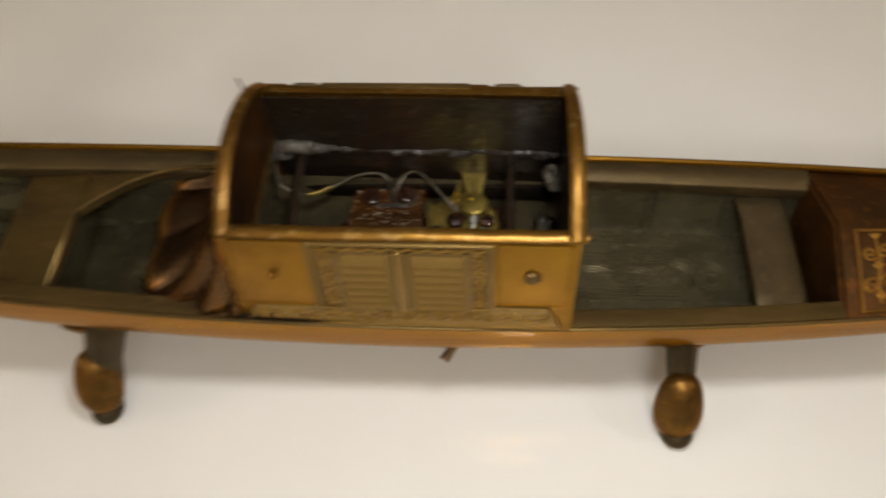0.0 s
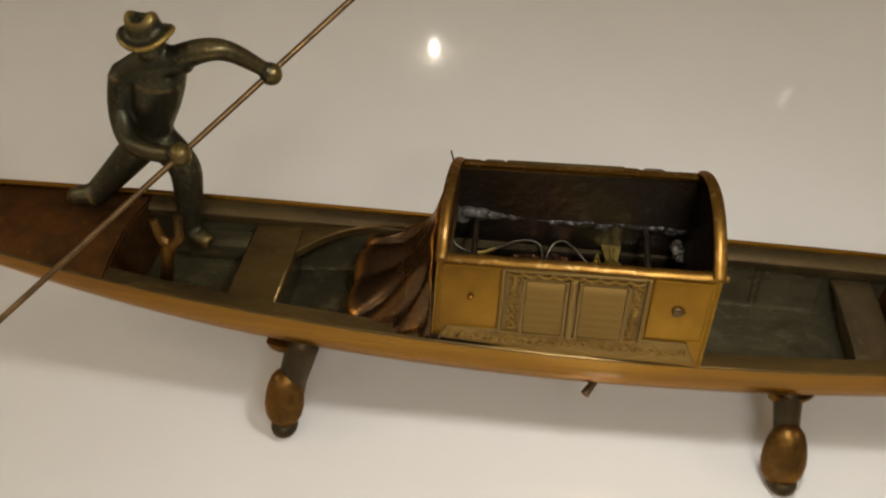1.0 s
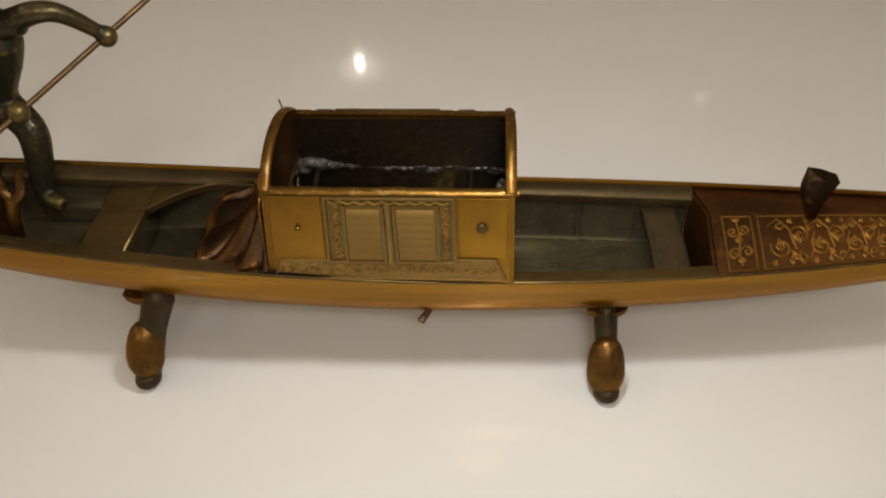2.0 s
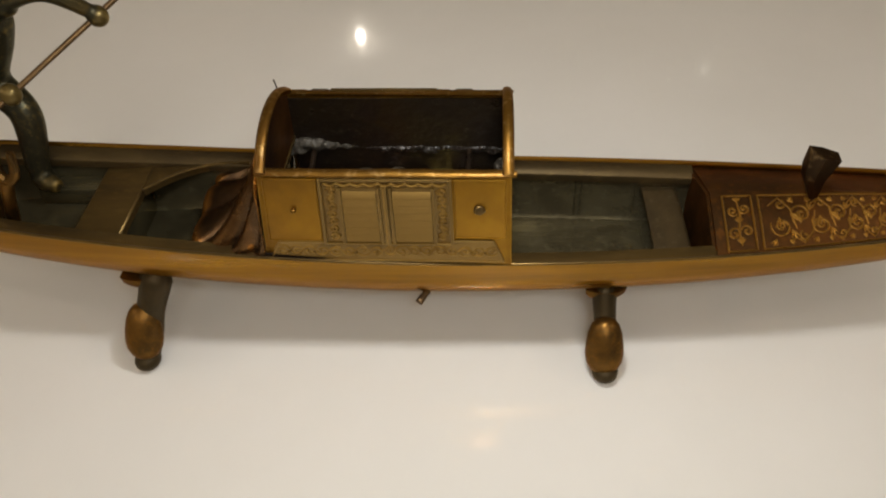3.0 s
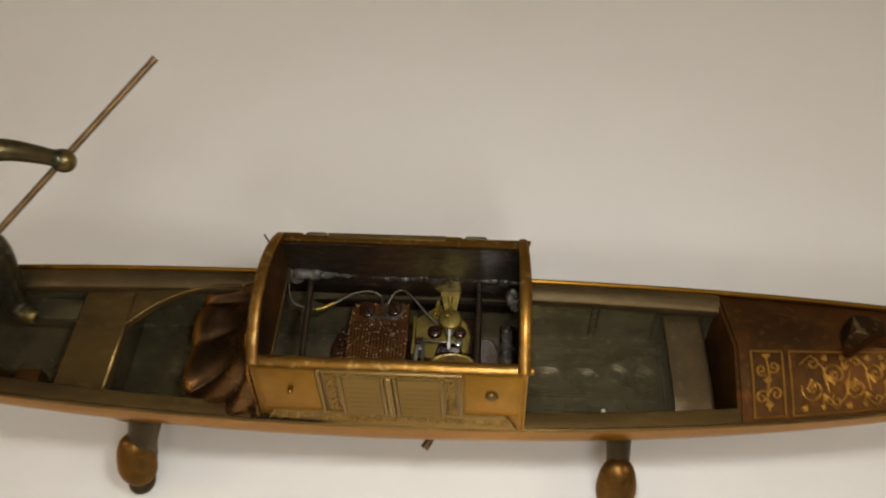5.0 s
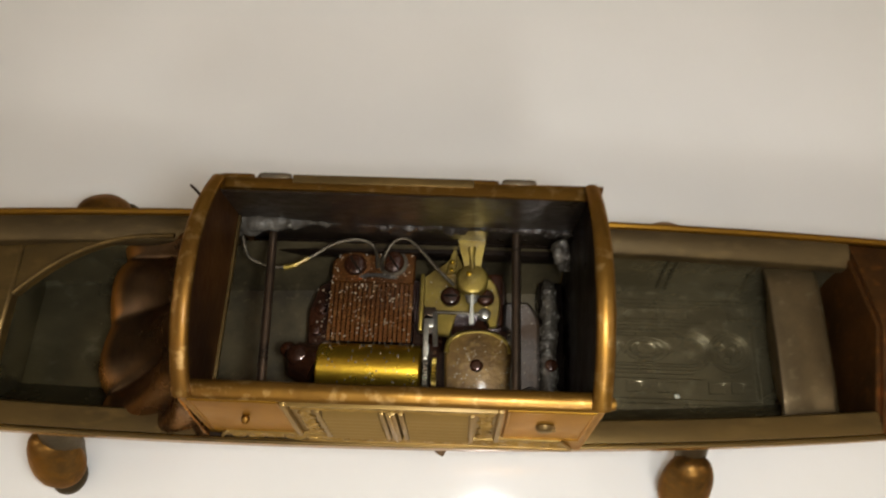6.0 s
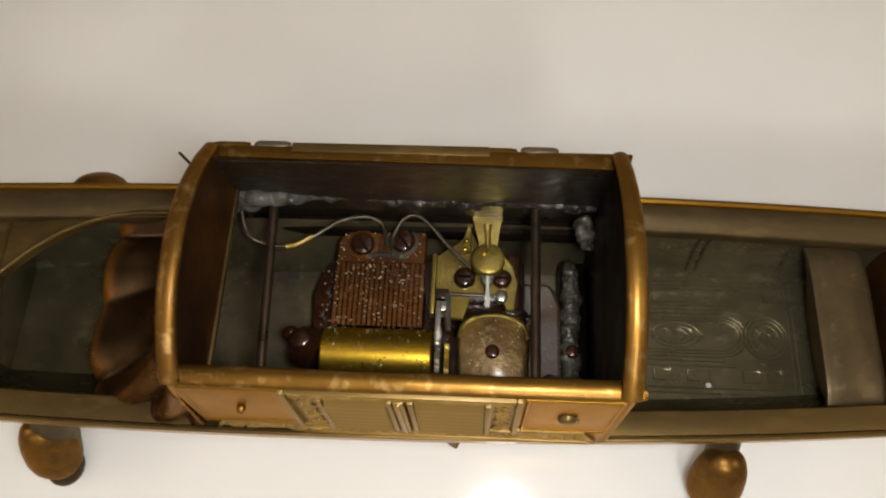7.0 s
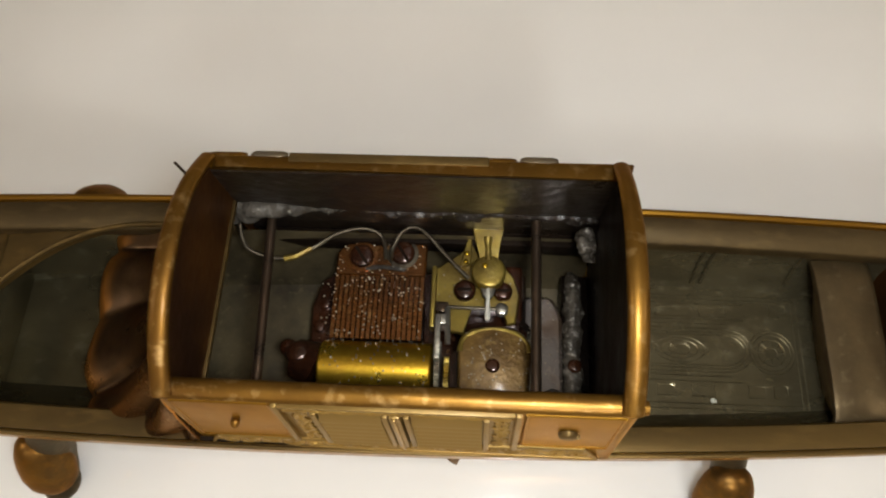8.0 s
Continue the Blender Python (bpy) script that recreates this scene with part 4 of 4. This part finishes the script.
def cylinder():
    y, z, r = -0.0062, 0.0430, 0.0060
    body = part("cylinder", tube([(-0.0197, y, z), (-0.0193, y, z), (0.0032, y, z), (0.0036, y, z)], [r - 0.0004, r, r, r - 0.0004], 40), M_GOLD, movement, "bright brass cylinder with tiny pins")
    part("end_cap", tube([(-0.0262, y + 0.002, z), (-0.0255, y + 0.002, z), (-0.0222, y + 0.001, z), (-0.0200, y, z)], [0.0020, 0.0042, 0.0050, 0.0056], 20), M_RUST, movement, "dark oily end cap")
    part("bearing", box(-0.0262, -0.0226, y - 0.0020, y + 0.0050, 0.0351, 0.0462, 0.0012), M_RUST, movement)
    part("bearing_screw", disc((-0.0242, y + 0.0022, 0.0462), 0.0025, 0.0018, 16, bevel=0.45), M_RUST, movement)
    part("bearing_knob", ball((-0.0270, y + 0.0040, 0.0440), (0.0020, 0.0019, 0.0018)), M_RUST, movement)
    rnd = random.Random(11)
    for k in range(64):
        a = rnd.uniform(0.15, 2.9)
        x = -0.0188 + 0.0216 * rnd.randrange(36) / 36
        d = Vector((0, math.cos(a), math.sin(a)))
        p = Vector((x, y, z)) + d * (r - 0.0002)
        part("pin", tube([p, p + d * 0.0007], 0.00016, 5), M_STEEL, body)
    for x, rr in ((0.0048, 0.0066), (0.0066, 0.0034)):
        n = 30
        ring = []
        for k in range(n * 2):
            q = rr * (1.0 if k % 2 else 0.88)
            a = math.pi * k / n
            ring.append((y + q * math.cos(a), z + q * math.sin(a)))
        part("gear", loft([[(xx, p, q) for p, q in ring] for xx in (x - 0.0005, x + 0.0005)]), M_OLIVE if rr < 0.005 else M_STEEL, movement)


cylinder()


def spring_house():
    out = [(0.0092, -0.0135), (0.0235, -0.0135), (0.0242, -0.0020), (0.0232, 0.0008), (0.0205, 0.0026), (0.0160, 0.0033), (0.0118, 0.0024), (0.0094, 0.0006), (0.0088, -0.0022)]
    cx, cy = 0.0163, -0.0052
    rings = [[(cx + (x - cx) * q, cy + (y - cy) * q, z) for x, y in out] for q, z in ((0.98, 0.0351), (1.0, 0.0360), (1.0, 0.0448), (0.985, 0.0460), (0.95, 0.0467), (0.90, 0.0470))]
    house = part("spring_housing", loft(rings), M_HOUSE, movement, "tarnished brass spring housing", angle=50)
    crust = [(cx + (x - cx) * 0.93, cy + (y - cy) * 0.93, 0.0468) for x, y in out if y > -0.013]
    crust = smooth_path(crust, 6)
    part("crust", tube(crust, [0.00055 + 0.00035 * noise.noise(p * 500) for p in crust], 8), M_OLIVE, house, "dark olive crust along the edge")
    part("hub", disc((0.0161, -0.0052, 0.0469), 0.0015, 0.0008, 18, bevel=0.45), M_RUST, house)
    part("hub_face", disc((0.0161, -0.0052, 0.0469), 0.0050, 0.00008, 26, bevel=0.5), M_HOUSE, house)


spring_house()


def governor():
    pz = 0.0440
    plate = part("governor_plate", prism([(0.0034, 0.0060), (0.0066, 0.0060), (0.0070, 0.0025), (0.0100, 0.0022), (0.0112, 0.0085), (0.0180, 0.0085), (0.0190, 0.0045), (0.0208, 0.0048), (0.0216, 0.0110), (0.0205, 0.0150), (0.0180, 0.0180), (0.0125, 0.0190), (0.0108, 0.0240), (0.0088, 0.0200), (0.0060, 0.0180), (0.0034, 0.0168)], pz - 0.0015, pz, 0.0003), M_OLIVE, movement, "olive tarnished brass governor plate")
    part("post", box(0.0040, 0.0200, 0.0090, 0.0165, 0.0351, pz - 0.0015, 0.0005), M_RUST, movement)
    part("post", box(0.0185, 0.0225, 0.0060, 0.0190, 0.0351, pz - 0.0030, 0.0008), M_RUST, movement)
    tab = [(0.0127, 0.0160), (0.0169, 0.0160), (0.0166, 0.0188), (0.0172, 0.0215), (0.0181, 0.0250), (0.0109, 0.0250), (0.0119, 0.0215), (0.0129, 0.0188)]
    arm = loft([[(x, y, z + (y - 0.0165) * 0.12) for x, y in tab] for z in (0.0466, 0.0478)])
    bmesh.ops.bevel(arm, geom=arm.edges[:], offset=0.0002, segments=1, affect="EDGES")
    part("arm", arm, M_OLIVE, plate, "raised brass arm")
    part("arm_rib", tube([(0.0147, 0.0175, 0.0479), (0.0146, 0.0200, 0.0483), (0.0145, 0.0226, 0.0486)], [0.0008, 0.0006, 0.0010], 10), M_OLIVE, plate)
    part("arm_end", disc((0.0148, 0.0150, 0.0455), 0.0037, 0.0027, 28, bevel=0.18), M_OLIVE, plate, "round brown arm end")
    part("arm_boss", ball((0.0140, 0.0162, 0.0482), (0.0006, 0.0006, 0.0003)), M_GOLD, plate)
    part("arm_stem", tube([(0.0148, 0.0152, pz), (0.0148, 0.0152, 0.0456)], 0.0024, 14), M_RUST, plate)
    for k in range(3):
        part("arm_thread", disc((0.0148, 0.0122 - 0.0008 * k, 0.0462), 0.0017 - 0.0002 * k, 0.0008, 16, bevel=0.4), M_STEEL, plate)
    part("bracket", prism([(0.0085, 0.0170), (0.0110, 0.0175), (0.0112, 0.0235), (0.0100, 0.0238)], pz, pz + 0.0012, 0.0003), M_OLIVE, plate)
    for x, y in ((0.0098, 0.0180), (0.0100, 0.0200)):
        part("rivet", ball((x, y, pz + 0.0014), (0.0006, 0.0006, 0.0005)), M_GOLD, plate)
    for x, y, r in ((0.0098, 0.0116, 0.0024), (0.0180, 0.0116, 0.0021)):
        screw = part("screw", disc((x, y, pz), r, 0.0016, 18, bevel=0.4), M_RUST, plate, "dark oily screw")
        part("slot", box(x - 0.0016, x + 0.0016, y - 0.0003, y + 0.0003, pz + 0.0014, pz + 0.00165, 0), M_BLACK, screw)
    part("worm", tube([(0.0148, 0.0112, 0.0474), (0.0148, 0.0090, 0.0476), (0.0148, 0.0048, 0.0476), (0.0148, 0.0042, 0.0476)], [0.0004, 0.0004, 0.0006, 0.0004], 8), M_BRIGHT, movement, "bright steel pin")
    part("cross_bar", tube([(0.0056, 0.0072, 0.0466), (0.0182, 0.0070, 0.0466)], 0.00042, 8), M_WIRE, movement)
    part("flange", disc((0.0178, 0.0070, 0.0455), 0.0014, 0.0016, 14), M_STEEL, movement)
    part("bar_bearing", box(0.0038, 0.0066, 0.0060, 0.0082, pz - 0.0015, 0.0472, 0.0003), M_DARKSTEEL, movement)
    part("side_strip", box(0.0026, 0.0036, 0.0030, 0.0168, pz - 0.0020, pz + 0.0016, 0.0003), M_OLIVE, movement)
    part("stop_lever", tube(smooth_path([(0.0064, 0.0068, 0.0472), (0.0066, 0.0030, 0.0478), (0.0068, -0.0012, 0.0478)], 4), 0.0006, 8), M_STEEL, movement)
    part("stop_lever", box(0.0040, 0.0052, -0.0050, 0.0050, 0.0476, 0.0488, 0.0003), M_STEEL, movement)
    part("stop_block", box(0.0040, 0.0062, 0.0030, 0.0052, pz - 0.0015, 0.0482, 0.0003), M_STEEL, movement)


governor()


def oil_drops():
    """Fine drops of oil that lie on the movement, pale to stand for their glints."""
    rnd = random.Random(21)
    bm = bmesh.new()
    spots = [(-0.0188, 0.0010, 0.0005, 0.0220, CZ, 190), (0.0095, 0.0235, -0.0130, 0.0020, 0.0470, 60), (0.0036, 0.0200, 0.0095, 0.0175, 0.0440, 44), (-0.0240, -0.0195, -0.0010, 0.0160, 0.0350, 30), (0.0226, 0.0312, -0.0125, 0.0125, 0.0392, 40)]
    for x0, x1, y0, y1, z, n in spots:
        for _ in range(n):
            r = rnd.uniform(0.00010, 0.00026)
            ball((rnd.uniform(x0, x1), rnd.uniform(y0, y1), z), (r, r, r * 0.8), bm, 8)
    for _ in range(22):
        a, r = rnd.uniform(0.5, 2.4), rnd.uniform(0.00012, 0.0003)
        ball((rnd.uniform(-0.0185, 0.0025), -0.0062 + 0.0060 * math.cos(a), 0.0430 + 0.0060 * math.sin(a)), (r, r, r), bm, 8)
    tagged(part("oil", bm, M_OIL, movement, "fine drops of oil with their glints painted pale"), "fine drops of oil with their glints painted pale", kind="stuff")


oil_drops()


# ---- wire, solder and lumps of lead inside ----
def wire(name, pts, r, mat, label):
    p = smooth_path(pts, 8)
    ob = part(name, tube(p, r, 8), mat)
    return tagged(ob, label, "wire", "spring wires")


wire("spring_wire", [(-0.0372, 0.0235, 0.0575), (-0.0380, 0.0215, 0.0550), (-0.0370, 0.0175, 0.0520), (-0.0330, 0.0160, 0.0500), (-0.0285, 0.0160, 0.0495), (-0.0240, 0.0180, 0.0493), (-0.0180, 0.0222, 0.0492), (-0.0125, 0.0235, 0.0492), (-0.0090, 0.0225, 0.0485), (-0.0080, 0.0205, 0.0462), (-0.0080, 0.0185, 0.0442)], 0.00045, M_WIRE, "thin bent grey steel wire over the comb")
wire("spring_wire", [(-0.0066, 0.0180, 0.0442), (-0.0062, 0.0200, 0.0470), (-0.0040, 0.0232, 0.0490), (-0.0010, 0.0240, 0.0494), (0.0020, 0.0220, 0.0490), (0.0060, 0.0180, 0.0475), (0.0105, 0.0145, 0.0446)], 0.00045, M_WIRE, "thin bent grey steel wire reaching the governor")
clip = part("wire_sleeve", tube(smooth_path([(-0.0290, 0.0157, 0.0497), (-0.0265, 0.0164, 0.0497), (-0.0235, 0.0184, 0.0496)], 4), 0.0007, 8), M_OLIVE)
tagged(clip, "small brass sleeve crimped on the steel wire", "sleeve")


def lump(name, pts, radii, mat, label, seed, wobble=0.6):
    """An uneven run of solder along points."""
    rnd = random.Random(seed)
    p = smooth_path(pts, 12)
    bm = tube(p, [0.8 * r for r in interp_radii(radii, len(p))], 8)
    for q, r in zip(p, interp_radii(radii, len(p))):
        for _ in range(2):
            k = rnd.uniform(0.35, 0.7) * r
            off = Vector((rnd.uniform(-1, 1), rnd.uniform(-1, 1), rnd.uniform(-1, 1))) * wobble * r
            ball(q + off, (k * 1.5, k, k * 0.9), bm, 10)
    ob = part(name, bm, mat, angle=80)
    mod = ob.modifiers.new("fuse", "REMESH")
    mod.mode, mod.voxel_size, mod.use_smooth_shade = "VOXEL", 0.00035, True
    sm = ob.modifiers.new("soften", "SMOOTH")
    sm.factor, sm.iterations = 0.5, 6
    return tagged(ob, label, "solder", "solder runs")


lump("solder_seam", [(-0.0376, 0.0215, 0.0590), (-0.0362, 0.0226, 0.0612), (-0.033, 0.0230, 0.0620), (-0.028, 0.0232, 0.0620), (-0.022, 0.0234, 0.0606), (-0.012, 0.0236, 0.0598)], [0.0020, 0.0030, 0.0034, 0.0028, 0.0018, 0.0012], M_SOLDER, "rough whitish grey solder along the cabin wall", 3)
lump("solder_seam", [(-0.012, 0.0236, 0.0598), (0.000, 0.0236, 0.0594), (0.012, 0.0236, 0.0592), (0.024, 0.0236, 0.0592), (0.036, 0.0232, 0.0586)], [0.0015, 0.0019, 0.0019, 0.0019, 0.0017], M_SEAM, "rough dark grey solder along the cabin wall", 4)
lump("solder_seam", [(0.0345, 0.0215, 0.0540), (0.0350, 0.0190, 0.0530), (0.0352, 0.0165, 0.0520)], [0.0016, 0.0019, 0.0014], M_LEAD, "short lump of dark grey solder in the corner", 5)
lump("lead_lump", [(0.0335, 0.0180, 0.0385), (0.0338, 0.0100, 0.0388), (0.0332, 0.0000, 0.0385), (0.0336, -0.0110, 0.0385)], [0.0018, 0.0024, 0.0021, 0.0022], M_LEAD, "lumpy dark grey lead strip inside the cabin", 8, 0.3)
block_plan = [(0.0262, -0.0130), (0.0312, -0.0130), (0.0313, 0.0075), (0.0300, 0.0112), (0.0286, 0.0128), (0.0226, 0.0126), (0.0224, 0.0060), (0.0262, 0.0050)]
side_block = part("side_block", prism(block_plan, FZ, 0.0392, 0.0008), M_BLOCK)
tagged(side_block, "greasy grey metal block beside the movement", "block")
chip = part("solder_chip", prism([(0.0266, -0.0125), (0.0310, -0.0126), (0.0311, -0.0085), (0.0288, -0.0078), (0.0267, -0.0088)], 0.0392, 0.0402, 0.0004), M_SOLDER)
tagged(chip, "small whitish solder chip on the grey block", "solder")
bolt = part("rusty_bolt", disc((0.0336, -0.0030, 0.0398), 0.0015, 0.0012, 14, bevel=0.4), M_RUST)
tagged(bolt, "small rusty bolt head in the lead strip", "bolt")
lead_bed = part("lead_bed", box(0.0314, 0.0372, -0.0130, 0.0185, FZ, 0.0376, 0.0006), M_BLACK)
tagged(lead_bed, "dark block under the lead strip", "block")
